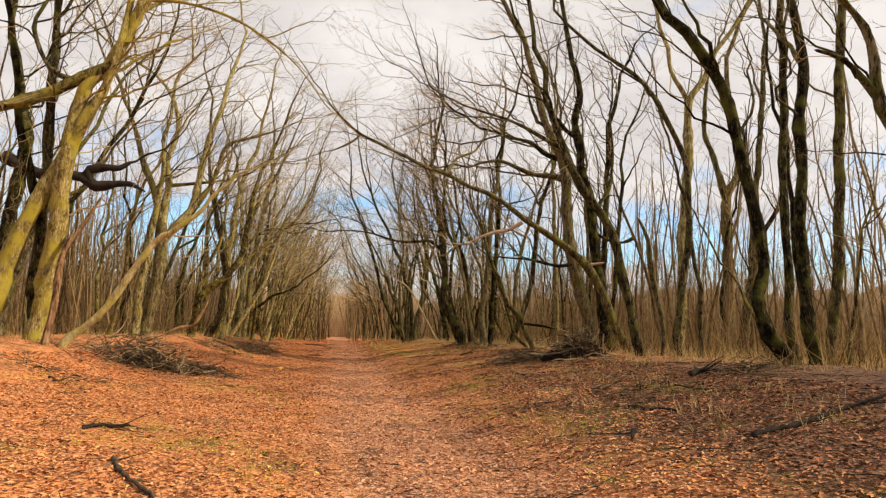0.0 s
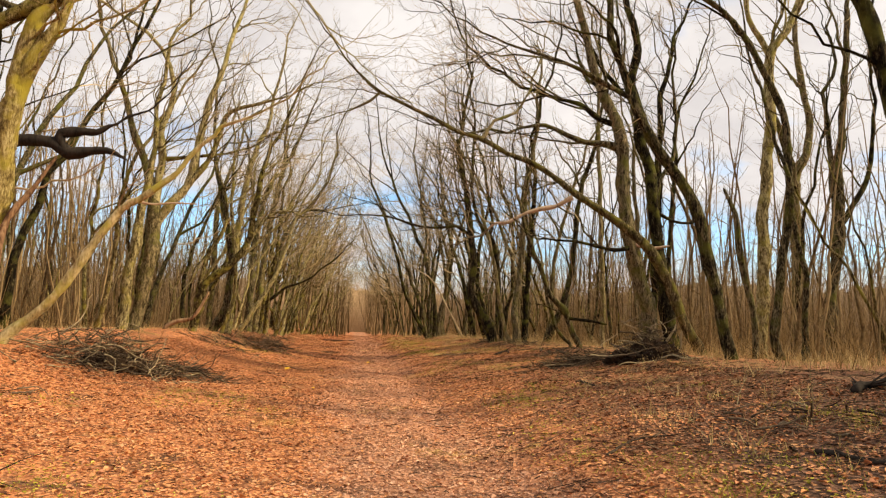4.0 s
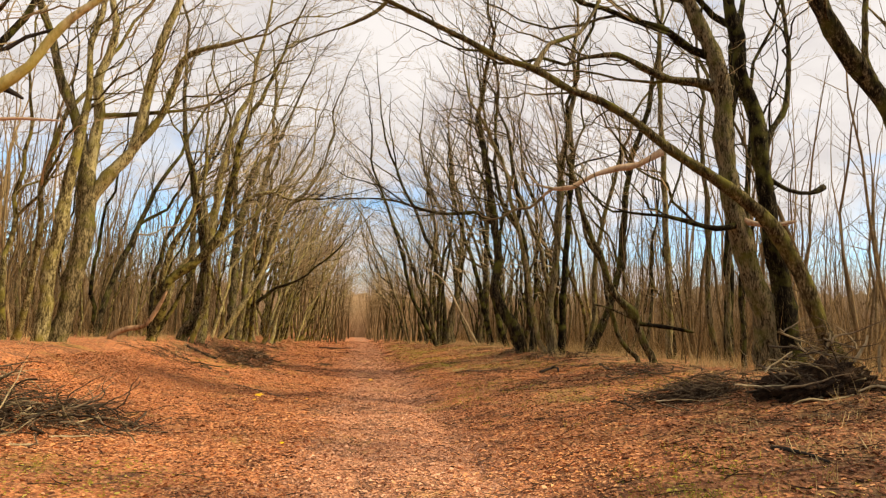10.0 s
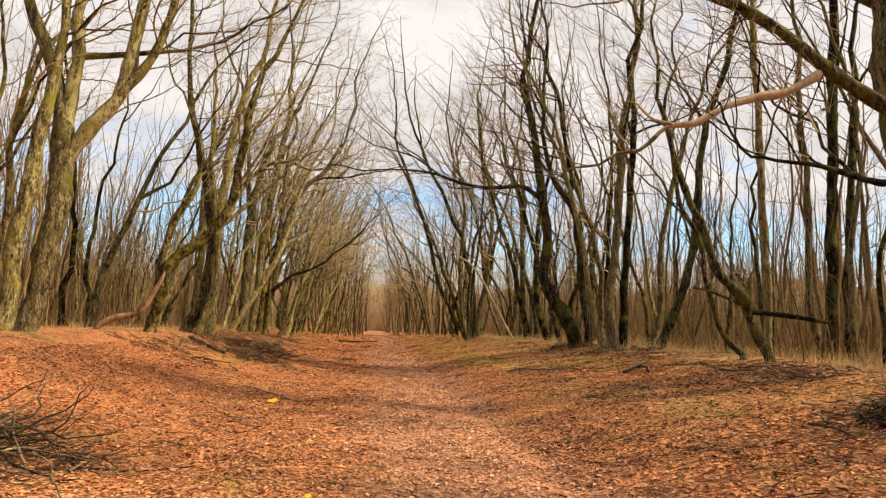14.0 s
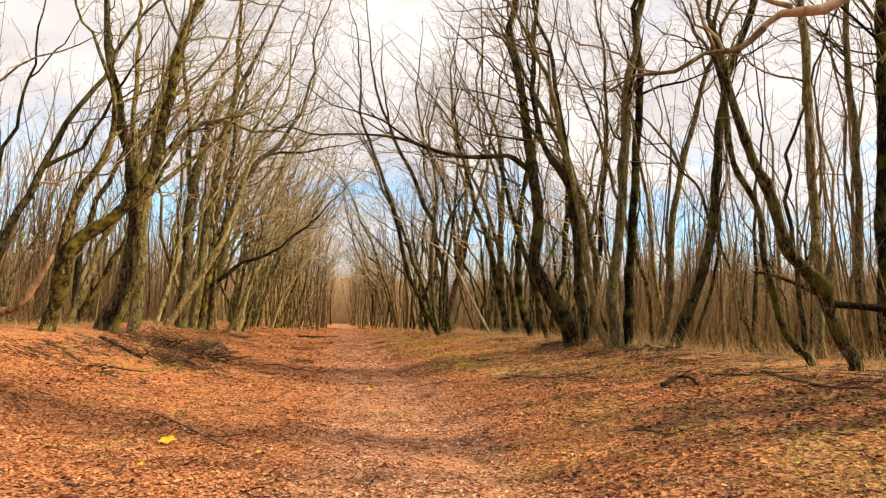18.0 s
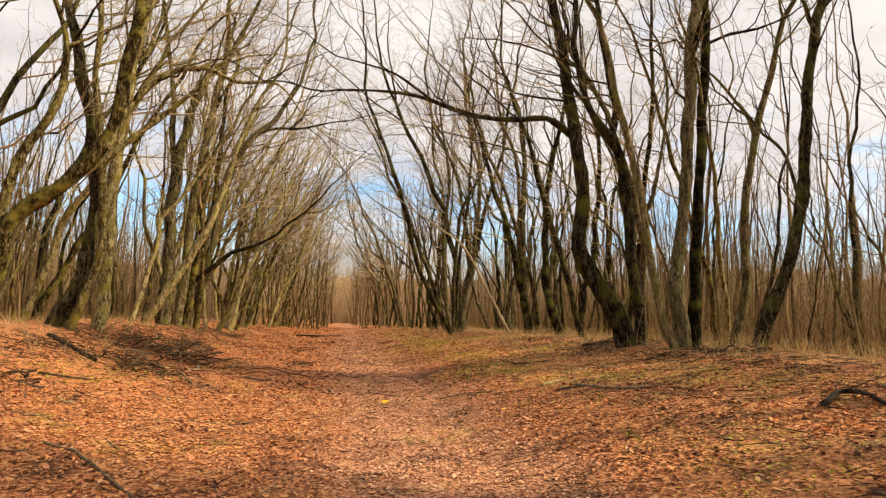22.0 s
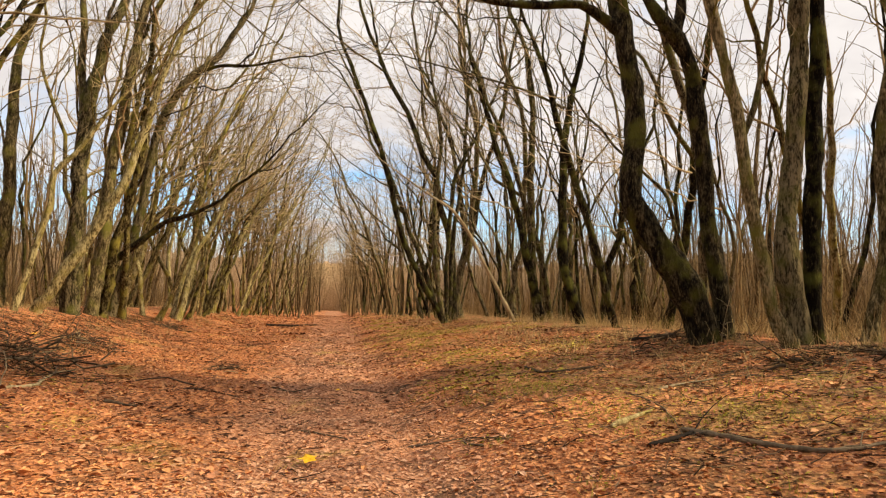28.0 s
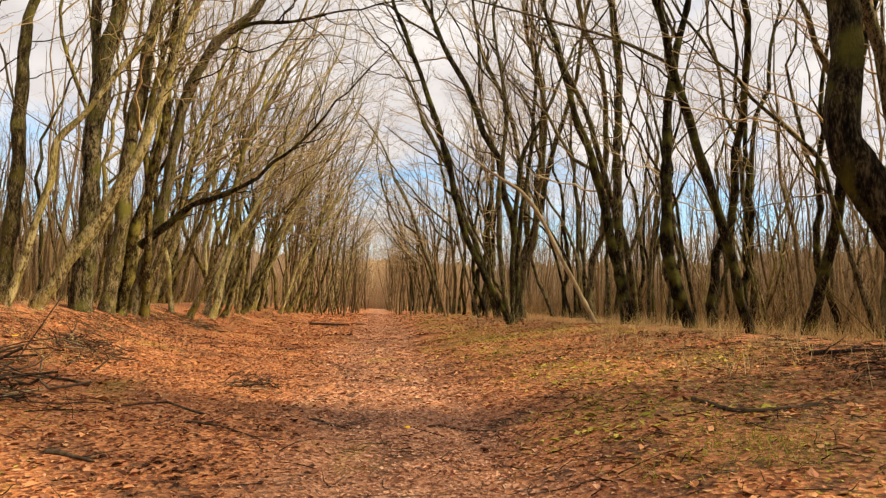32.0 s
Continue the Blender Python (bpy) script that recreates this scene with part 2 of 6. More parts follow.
LEAF = material("fallen_leaf", [(0.12, (0.16, 0.068, 0.032)), (0.30, (0.42, 0.175, 0.078)), (0.44, (0.59, 0.268, 0.145)), (0.57, (0.64, 0.285, 0.115)),
                                (0.71, (0.67, 0.335, 0.145)), (0.90, (0.70, 0.390, 0.210))], 2.0, 0.8, 0.0, per_island=0.68, detail=2.0, spec=0.06)
# brown leaves, also laid thickly to stand in for shade on the right bank
BROWN_LEAF = material("brown_shaded_leaf", [(0.14, (0.045, 0.021, 0.012)), (0.38, (0.18, 0.072, 0.038)), (0.6, (0.35, 0.146, 0.076)), (0.9, (0.54, 0.270, 0.138))],
                      2.0, 0.75, 0.0, per_island=0.65, detail=2.0, spec=0.08)
TRODDEN = material("trodden_leaf", [(0.14, (0.23, 0.110, 0.066)), (0.38, (0.48, 0.240, 0.142)), (0.6, (0.66, 0.350, 0.208)), (0.9, (0.76, 0.455, 0.29))], 2.0,
                   0.85, 0.0, per_island=0.65, detail=2.0, spec=0.06)


def ground_material():
    m = bpy.data.materials.new("leaf_litter_ground")
    m.use_nodes = True
    nt = m.node_tree
    bsdf = nt.nodes["Principled BSDF"]
    bsdf.inputs["Roughness"].default_value = 0.9
    bsdf.inputs["Specular IOR Level"].default_value = 0.2
    co = nt.nodes.new("ShaderNodeTexCoord")

    def noise_at(scale, detail=5.0, rough=0.6):
        n = nt.nodes.new("ShaderNodeTexNoise")
        n.inputs["Scale"].default_value, n.inputs["Detail"].default_value, n.inputs["Roughness"].default_value = scale, detail, rough
        wire(nt, co, "Object", n, "Vector")
        return n

    def ramp_of(src, out, stops):
        r = nt.nodes.new("ShaderNodeValToRGB")
        while len(r.color_ramp.elements) < len(stops):
            r.color_ramp.elements.new(0.5)
        for e, (pos, col) in zip(r.color_ramp.elements, stops):
            e.position, e.color = pos, (*col, 1)
        wire(nt, src, out, r, 0)
        return r

    def blend(fac, fout, a, aout, b, bout):
        mx = nt.nodes.new("ShaderNodeMix")
        mx.data_type = "RGBA"
        wire(nt, fac, fout, mx, 0)
        wire(nt, a, aout, mx, 6)
        wire(nt, b, bout, mx, 7)
        return mx

    def span(src, out, a, b, lo=0.0, hi=1.0):
        r = nt.nodes.new("ShaderNodeMapRange")
        for key, val in (("From Min", a), ("From Max", b), ("To Min", lo), ("To Max", hi)):
            r.inputs[key].default_value = val
        wire(nt, src, out, r, 0)
        return r

    cells = nt.nodes.new("ShaderNodeTexVoronoi")
    cells.inputs["Scale"].default_value = 21.0
    wire(nt, co, "Object", cells, "Vector")
    gray = nt.nodes.new("ShaderNodeSeparateColor")
    wire(nt, cells, "Color", gray, 0)
    leaves = ramp_of(gray, 0, [(0.0, (0.17, 0.060, 0.026)), (0.3, (0.42, 0.149, 0.056)), (0.6, (0.58, 0.223, 0.084)), (1.0, (0.70, 0.316, 0.140))])
    trodden = ramp_of(gray, 1, [(0.0, (0.22, 0.092, 0.048)), (0.5, (0.50, 0.228, 0.118)), (1.0, (0.68, 0.36, 0.205))])
    # the trodden lane, with a wandering edge
    sep = nt.nodes.new("ShaderNodeSeparateXYZ")
    wire(nt, co, "Object", sep, 0)
    wander = noise_at(0.35, 4.0)
    wob = nt.nodes.new("ShaderNodeMath")
    wob.operation = "MULTIPLY_ADD"
    wob.inputs[1].default_value = 2.4
    wire(nt, wander, 0, wob, 0)
    wire(nt, sep, "X", wob, 2)
    off = nt.nodes.new("ShaderNodeMath")
    off.operation = "SUBTRACT"
    off.inputs[1].default_value = LANE + 1.2
    wire(nt, wob, 0, off, 0)
    mag = nt.nodes.new("ShaderNodeMath")
    mag.operation = "ABSOLUTE"
    wire(nt, off, 0, mag, 0)
    lane = span(mag, 0, 0.95, 1.7, 0.9, 0.0)
    c1 = blend(lane, 0, leaves, 0, trodden, 0)
    # damp humus showing through in patches
    humus = ramp_of(gray, 2, [(0.0, (0.035, 0.020, 0.012)), (1.0, (0.14, 0.085, 0.05))])
    hm = span(noise_at(0.8, 7.0, 0.65), 0, 0.52, 0.66, 0.0, 0.75)
    c2 = blend(hm, 0, c1, 2, humus, 0)
    # trodden crumbs and small dark hollows
    dark = ramp_of(gray, 0, [(0.0, (0.05, 0.025, 0.014)), (1.0, (0.17, 0.085, 0.05))])
    dm = span(noise_at(3.2, 8.0, 0.7), 0, 0.55, 0.64, 0.0, 0.7)
    c2 = blend(dm, 0, c2, 2, dark, 0)
    # moss and thin grass
    green = ramp_of(gray, 1, [(0.0, (0.18, 0.13, 0.02)), (0.5, (0.40, 0.29, 0.05)), (1.0, (0.60, 0.45, 0.13))])
    gm = span(noise_at(0.42, 6.0, 0.66), 0, 0.58, 0.68, 0.0, 0.6)
    c3 = blend(gm, 0, c2, 2, green, 0)
    # grassy verge under the right-hand trees
    verge = span(wob, 0, 4.2, 6.0, 0.0, 0.75)
    ragged = span(noise_at(0.9, 6.0, 0.7), 0, 0.42, 0.60)
    both_ = nt.nodes.new("ShaderNodeMath")
    both_.operation = "MULTIPLY"
    wire(nt, verge, 0, both_, 0)
    wire(nt, ragged, 0, both_, 1)
    straw = ramp_of(gray, 1, [(0.0, (0.10, 0.058, 0.022)), (0.4, (0.26, 0.16, 0.056)), (1.0, (0.50, 0.34, 0.13))])
    c4 = blend(both_, 0, c3, 2, straw, 0)
    # first stretch of the right-hand bank: brown litter with tree shade painted in
    bank = span(wob, 0, 3.9, 5.6)
    near_ = span(sep, "Y", 22.0, 13.0)
    bank_shade = nt.nodes.new("ShaderNodeMath")
    bank_shade.operation = "MULTIPLY"
    wire(nt, bank, 0, bank_shade, 0)
    wire(nt, near_, 0, bank_shade, 1)
    shaded_litter = ramp_of(gray, 2, [(0.0, (0.03, 0.017, 0.010)), (0.5, (0.12, 0.058, 0.032)), (1.0, (0.28, 0.145, 0.085))])
    c5 = blend(bank_shade, 0, c4, 2, shaded_litter, 0)
    wire(nt, c5, 2, bsdf, "Base Color")
    b1 = nt.nodes.new("ShaderNodeBump")
    b1.inputs["Strength"].default_value, b1.inputs["Distance"].default_value = 0.9, 0.035
    wire(nt, cells, "Distance", b1, "Height")
    b2 = nt.nodes.new("ShaderNodeBump")
    b2.inputs["Strength"].default_value, b2.inputs["Distance"].default_value = 0.6, 0.05
    wire(nt, noise_at(9.0, 6.0, 0.7), 0, b2, "Height")
    wire(nt, b1, 0, b2, "Normal")
    wire(nt, b2, 0, bsdf, "Normal")
    return m


LANE = 1.1                                  # middle of the trodden lane
GROUND = ground_material()

# ---------------------------------------------------------------- the lie of the land
ACROSS = (-40, -15, -9.5, -8.2, -7.3, -5.6, -4.6, -3.8, -3.0, -2.2, -1.0, 0.2, 1.0, 2.3, 2.95, 3.8, 5.0, 6.2, 8.0, 10.0, 18.0, 40.0)
LEVEL = (1.0, 1.1, 1.2, 1.18, 1.02, 0.46, 0.2, 0.08, -0.02, -0.09, -0.13, -0.18, -0.22, -0.17, 0.03, 0.22, 0.40, 0.56, 0.85, 0.92, 0.68, 0.6)


def land(x, y):
    """Height of the ground, for numbers or arrays: a sunken way between two banks, rising gently far ahead."""
    x, y = np.asarray(x, float), np.asarray(y, float)
    z = sum(np.interp(x + o, ACROSS, LEVEL) for o in (-0.3, -0.15, 0, 0.15, 0.3)) / 5
    z = z + np.interp(y, (40, 75, 110, 160), (0, 0.22, 0.35, 0.4)) * np.exp(-((x - 0.5) / 5.0) ** 2)
    z = z + 0.05 * np.sin(0.83 * x + 1.9 * np.sin(0.37 * y)) * np.sin(0.61 * y + 0.7 * np.sin(0.9 * x))
    z = z + 0.020 * np.sin(2.7 * x + 1.1 * np.sin(1.9 * y)) * np.sin(2.3 * y + np.sin(2.1 * x))
    z = z + 0.010 * np.sin(6.1 * x + 2 * np.sin(3.3 * y)) * np.sin(5.3 * y + 2 * np.sin(4.7 * x))
    for rut in (LANE - 0.8, LANE + 0.8):
        z = z - 0.05 * np.exp(-((x - rut - 0.15 * np.sin(0.35 * y)) / 0.22) ** 2)
    return z


def height(x, y):
    return float(land(x, y))


def sheet_mesh(name, xs, ys):
    gx, gy = np.meshgrid(xs, ys)
    co = np.stack([gx, gy, land(gx, gy)], -1).reshape(-1, 3)
    nx, ny = len(xs), len(ys)
    i = (np.arange(ny - 1)[:, None] * nx + np.arange(nx - 1)[None]).reshape(-1)
    return quads_mesh(name, co, np.stack([i, i + 1, i + nx + 1, i + nx], -1))


def patches(x, y, size, seed):
    """Smooth random patches from 0 to 1 over the plan."""
    table = np.random.RandomState(seed).uniform(0, 1, (64, 64))
    total, weight = 0, 0
    for octave in (1, 2, 4):
        u, v = np.asarray(x) / size * octave + 100, np.asarray(y) / size * octave + 100
        i, j = np.floor(u).astype(int), np.floor(v).astype(int)
        f, g = u - i, v - j
        f, g = f * f * (3 - 2 * f), g * g * (3 - 2 * g)
        at = lambda a, b: table[a % 64, b % 64]
        total = total + (at(i, j) * (1 - f) * (1 - g) + at(i + 1, j) * f * (1 - g) + at(i, j + 1) * (1 - f) * g + at(i + 1, j + 1) * f * g) / octave
        weight += 1 / octave
    return total / weight


def quads_mesh(name, co, quads, smooth=True):
    me = bpy.data.meshes.new(name)
    me.vertices.add(len(co))
    me.vertices.foreach_set("co", np.asarray(co, np.float32).ravel())
    me.loops.add(quads.size)
    me.loops.foreach_set("vertex_index", quads.astype(np.int32).ravel())
    me.polygons.add(len(quads))
    me.polygons.foreach_set("loop_start", np.arange(0, quads.size, 4, dtype=np.int32))
    me.polygons.foreach_set("use_smooth", np.full(len(quads), smooth))
    me.update(calc_edges=True)
    me.validate()
    return me


xs = np.concatenate([-np.geomspace(600, 9, 36), np.arange(-8.6, 10.6, 0.17), np.geomspace(11, 600, 36)])
ys = np.concatenate([-np.geomspace(600, 5, 20), np.arange(-4, 60, 0.2), np.geomspace(60.4, 700, 70)])
ground = new("ground", sheet_mesh("ground", xs, ys))
ground.data.materials.append(GROUND)
tagged(ground, "sunken woodland track covered in orange-brown fallen leaves", "ground", kind="structure")


# ---------------------------------------------------------------- wood: stems, limbs and twigs
class Tubes:
    """Many tapered tubes gathered into one mesh."""

    def __init__(self):
        self.kept = {}

    def add(self, pts, rad, sides):
        self.kept.setdefault((len(pts), sides), []).append((pts, rad))

    def mesh(self, name, origin=(0, 0, 0)):
        cos_, faces, base = [], [], 0
        for (n, s), tubes in self.kept.items():
            p = np.array([t[0] for t in tubes], float).reshape(-1, n, 3) - np.array(origin)
            r = np.array([t[1] for t in tubes], float).reshape(-1, n, 1, 1)
            way = np.gradient(p, axis=1)
            way /= np.linalg.norm(way, axis=2, keepdims=True) + 1e-9
            mean = way.mean(1)
            ref = np.where((np.abs(mean[:, 1:2]) > 0.8), np.array([[1.0, 0.1, 0.2]]), np.array([[0.15, 1.0, 0.1]]))[:, None, :]
            u = np.cross(way, np.broadcast_to(ref, way.shape))
            u /= np.linalg.norm(u, axis=2, keepdims=True) + 1e-9
            v = np.cross(way, u)
            a = np.arange(s) * 2 * np.pi / s
            if s >= 8:
                k_, a_ = np.arange(n)[None, :, None, None] + np.arange(len(tubes))[:, None, None, None] * 3.7, a[None, None, :, None]
                r = r * (1 + 0.07 * np.sin(3 * a_ + 0.8 * k_) + 0.05 * np.sin(5 * a_ - 1.9 * k_) + 0.05 * np.sin(2 * a_ + 2.7 * k_))
            ring = p[:, :, None, :] + r * (np.cos(a)[None, None, :, None] * u[:, :, None, :] + np.sin(a)[None, None, :, None] * v[:, :, None, :])
            cos_.append(ring.reshape(-1, 3))
            m = len(tubes)
            k = np.arange(s)
            quad = np.stack([k, (k + 1) % s, (k + 1) % s + s, k + s], -1)
            idx = base + (np.arange(m)[:, None, None, None] * n + np.arange(n - 1)[None, :, None, None]) * s + quad[None, None]
            faces.append(idx.reshape(-1, 4))
            base += m * n * s
        return quads_mesh(name, np.concatenate(cos_), np.concatenate(faces))


def part(name, data, mat, parent, label="", kind=""):
    ob = new(name, data)
    if mat:
        data.materials.clear()
        data.materials.append(mat)
    ob.parent = parent
    return tagged(ob, label, kind=kind)


def smooth_line(ctrl, step):
    """A rounded line through control points of (x, y, z, radius), about step metres apart."""
    c = np.array(ctrl, float)
    c = np.vstack([2 * c[0] - c[1], c, 2 * c[-1] - c[-2]])
    out = []
    for i in range(1, len(c) - 2):
        n = max(2, int(np.linalg.norm(c[i + 1, :3] - c[i, :3]) / step))
        t = (np.arange(n) / n)[:, None]
        a, b, d, e = c[i - 1], c[i], c[i + 1], c[i + 2]
        out.append(0.5 * (2 * b + (d - a) * t + (2 * a - 5 * b + 4 * d - e) * t ** 2 + (3 * b - a - 3 * d + e) * t ** 3))
    out.append(c[-2:-1])
    return np.vstack(out)


def shoot(rng, p, way, r, length, n, up=0.3, wig=0.25, end=0.25, kink=0.0):
    """A growing shoot: points and radii. It wanders, turns up towards the light and bends to and fro at its nodes."""
    pts, rad = [tuple(p)], [r]
    d = Vector(way).normalized()
    p = Vector(p)
    side = d.cross(Vector((rng.gauss(0, 1), rng.gauss(0, 1), rng.gauss(0, 1)))).normalized()
    sign = rng.choice((-1, 1))
    for i in range(1, n):
        d = (d + Vector((rng.gauss(0, wig), rng.gauss(0, wig), rng.gauss(0, wig) * 0.7 + up / n))).normalized()
        step = d
        if kink:
            if rng.random() < 0.72:
                sign = -sign
            side = (side + 0.6 * Vector((rng.gauss(0, 1), rng.gauss(0, 1), rng.gauss(0, 1)))).normalized()
            step = (d + side * sign * kink * rng.uniform(0.2, 1.4)).normalized()
        p = p + step * (length / (n - 1) * (rng.uniform(0.7, 1.3) if kink else 1))
        pts.append(tuple(p))
        rad.append(r * (1 - (1 - end) * i / (n - 1)))
    return pts, rad


# for each order of branching: points, sides, wander, least and greatest angle, bend at the nodes
LEVELS = {3: (11, 4, 0.13, 28, 72, 0.36), 2: (6, 3, 0.16, 28, 70, 0.34), 1: (3, 3, 0.16, 25, 65, 0.22)}
DENSER = {3: 1.45, 2: 1.9}


def sprout(tw, rng, pts, rad, f0, per_m, reach, level, up=0.38, boughs=None, pull=0.0, least=0.0045, coarse=False):
    """Side shoots along a stem, and shoots along these."""
    q = np.array(pts, float)
    seg = np.linalg.norm(np.diff(q, axis=0), axis=1)
    run = np.concatenate([[0], np.cumsum(seg)])
    n = int((1 - f0) * run[-1] * per_m + rng.random())
    for i in range(n):
        f = f0 + (1 - f0) * (i + rng.random()) / n
        j = min(int(np.searchsorted(run, f * run[-1])), len(q) - 1) or 1
        t = (f * run[-1] - run[j - 1]) / (seg[j - 1] + 1e-9)
        p = q[j - 1] + (q[j] - q[j - 1]) * t
        d = Vector(q[j] - q[j - 1]).normalized()
        side = d.cross(Vector((rng.gauss(0, 1), rng.gauss(0, 1), rng.gauss(0, 1)))).normalized()
        n_pts, sides, wig, low, high, kink = LEVELS[level]
        if coarse:
            n_pts = (n_pts + 1) // 2
        a = radians(rng.uniform(low, high))
        way = d * math.cos(a) + side * math.sin(a) + Vector((pull, 0, 0))
        length = reach * rng.uniform(0.35, 1.25) * (1.1 - 0.6 * f)
        r = min(float(rad[j]) * 0.62, 0.0026 + 0.0085 * length)
        bp, br = shoot(rng, p, way, max(r, least), length, n_pts, up, wig, 0.3, kink)
        if boughs is None:
            tw.add(bp, br, sides)
        else:
            boughs.append((bp, br))
        if level > 1:
            sprout(tw, rng, bp, br, 0.18, per_m * DENSER[level], length * 0.55, level - 1, up, None, pull * 0.5, least, coarse)


class Tree:
    """One tree (or stool of several stems) with stems and limbs that were laid out by hand, and grown twigs."""

    def __init__(self, label, bark, seed, reach=3.9, per_m=2.3, name="tree"):
        self.label, self.bark, self.rng, self.reach, self.per_m = label, bark, random.Random(seed), reach, per_m
        self.name, self.root, self.twigs, self.pending = name, None, Tubes(), []

    def line(self, y0, y1, pts):
        n = len(pts)
        return [[x, y0 + (y1 - y0) * i / (n - 1), z, r] for i, (x, z, r) in enumerate(pts)]

    def stem(self, y0, y1, *pts, broken=False, bark=None, first=0.3):
        c = self.line(y0, y1, pts)
        c[0][3] = min(c[0][3], 1.12 * c[1][3])
        x, y, z, r = c[0]
        g = height(x, y)
        if c[1][2] - 0.3 < g:
            c[1][2] = g + 0.4
        c[0][2] = g + 0.12
        c.insert(0, [x + (x - c[1][0]) * 0.1, y, g - 0.25, r * 1.3])
        if self.root is None:
            self.root = tagged(new(self.name), self.label, "tree")
            self.root.location = (x, y, g)
        self.make("stem", c, broken, bark, first, 11)

    def limb(self, y0, y1, *pts, broken=False, bark=None, first=0.12):
        self.make("limb", self.line(y0, y1, pts), broken, bark, first, 8)

    def make(self, name, c, broken, bark, first, sides):
        rng = self.rng
        line = smooth_line(c, 0.28)
        k = np.arange(len(line))
        wob = np.stack([np.sin(k * 0.9 + rng.uniform(0, 6)) + 0.8 * np.sin(k * 0.37 + rng.uniform(0, 6)),
                        np.sin(k * 0.7 + rng.uniform(0, 6)) + 0.8 * np.sin(k * 0.31 + rng.uniform(0, 6)), 0 * k], -1)
        line[:, :3] += wob * np.minimum(line[:, 3:4] * 0.17, 0.028) * np.minimum(1, k / 3)[:, None]
        line[:, 3] *= 1 + 0.07 * np.sin(k * 1.3 + rng.uniform(0, 6)) + 0.05 * np.sin(k * 2.9)
        line[1:, 3] *= 0.88
        for knot in range(int(len(line) / 9)):
            line[:, 3] *= 1 + rng.uniform(0.05, 0.2) * np.exp(-((k - rng.uniform(2, len(line))) / 0.8) ** 2)
        pts, rad = [tuple(q[:3]) for q in line], [max(float(q[3]), 0.004) for q in line]
        if broken:
            d = Vector(pts[-1]) - Vector(pts[-2])
            pts += [tuple(Vector(pts[-1]) + d * 0.1), tuple(Vector(pts[-1]) + d * 0.25)]
            rad += [rad[-1] * 0.55, 0.001]
        elif rad[-1] > 0.012:
            d = Vector(pts[-1]) - Vector(pts[-3])
            length = min(12.0, 2.0 + rad[-1] * 95)
            ep, er = shoot(rng, pts[-1], d, rad[-1], length, 13, 0.9, 0.12, 0.06, 0.26)
            pts += ep[1:]
            rad += er[1:]
        t = Tubes()
        t.add(pts, rad, sides)
        o = self.root.location
        stem_ob = part(name, t.mesh(name, o), bark or self.bark, self.root)
        if not broken:
            boughs = []
            pull = -0.072 * max(-9.0, min(9.0, pts[0][0] - 0.6))
            sprout(self.twigs, rng, pts, rad, first, self.per_m * 0.62, self.reach, 3, 0.38, boughs, pull)
            for f in ((0.66, 0.84) if name == "stem" and rad[0] > 0.14 else (0.75,)):
                # the stem forks into crooked rising boughs
                j = int(len(pts) * (f + rng.uniform(-0.05, 0.05)))
                d = (Vector(pts[j]) - Vector(pts[j - 1])).normalized() + Vector((rng.gauss(pull * 0.3, 0.5), rng.gauss(0, 0.5), 0.1))
                bp, br = shoot(rng, pts[j], d, rad[j] * 0.58, self.reach * rng.uniform(0.7, 1.2), 12, 0.8, 0.12, 0.12, 0.3)
                boughs.append((bp, br))
                sprout(self.twigs, rng, bp, br, 0.2, self.per_m * 0.9, self.reach * 0.5, 2, 0.38, None, pull * 0.5)
            for bp, br in boughs:
                one = Tubes()
                one.add(bp, br, 6 if br[0] > 0.03 else 5)
                part("branch", one.mesh("branch", o), bark or self.bark, stem_ob)

    def done(self):
        if self.twigs.kept:
            part("crown", self.twigs.mesh("crown", self.root.location), TWIG, self.root, kind="stuff")
        return self.root


# ---------------------------------------------------------------- the trees that line the track
tree_now = Tree("old tree with a curved leaning mossy trunk beside two straight stems", BARK, 11, per_m=1.5)
tree_now.stem(14.8, 15.6, (11.12, 0.93, 0.250), (10.67, 1.58, 0.195), (10.41, 2.20, 0.172), (10.41, 2.59, 0.168), (10.69, 3.22, 0.163),
               (10.70, 3.88, 0.163), (10.64, 4.55, 0.164), (10.52, 5.36, 0.171), (10.39, 6.19, 0.166), (10.30, 7.03, 0.167),
               (10.15, 7.74, 0.173), (9.82, 8.44, 0.168), (9.47, 9.15, 0.163))
tree_now.stem(15.3, 15.3, (11.66, 1.00, 0.142), (11.52, 1.82, 0.118), (11.53, 3.07, 0.118), (11.51, 4.46, 0.118), (11.56, 5.87, 0.118),
               (11.66, 7.52, 0.118), (11.70, 9.21, 0.112))
tree_now.stem(14.2, 14.2, (11.31, 1.04, 0.206), (11.13, 1.81, 0.163), (11.13, 3.06, 0.152), (11.13, 4.25, 0.147), (11.24, 5.55, 0.147),
               (11.25, 7.08, 0.147), (11.40, 8.65, 0.141))
tree_now.done()

tree_now = Tree("straight slender grey-brown tree on the bank", OLIVE_BARK, 12, per_m=1.4)
tree_now.stem(17.0, 17.0, (14.02, 1.32, 0.161), (14.45, 3.87, 0.161), (14.72, 6.60, 0.161), (14.85, 9.25, 0.154), (15.19, 12.02, 0.139))
tree_now.done()

tree_now = Tree("dark twisted tree with a broken pointed limb", BARK, 13)
tree_now.stem(9.2, 9.2, (9.76, 0.50, 0.182), (9.64, 2.66, 0.166), (9.43, 4.44, 0.150), (8.81, 5.36, 0.119), (8.74, 6.14, 0.087),
               (8.59, 6.73, 0.071), (8.20, 7.19, 0.051))
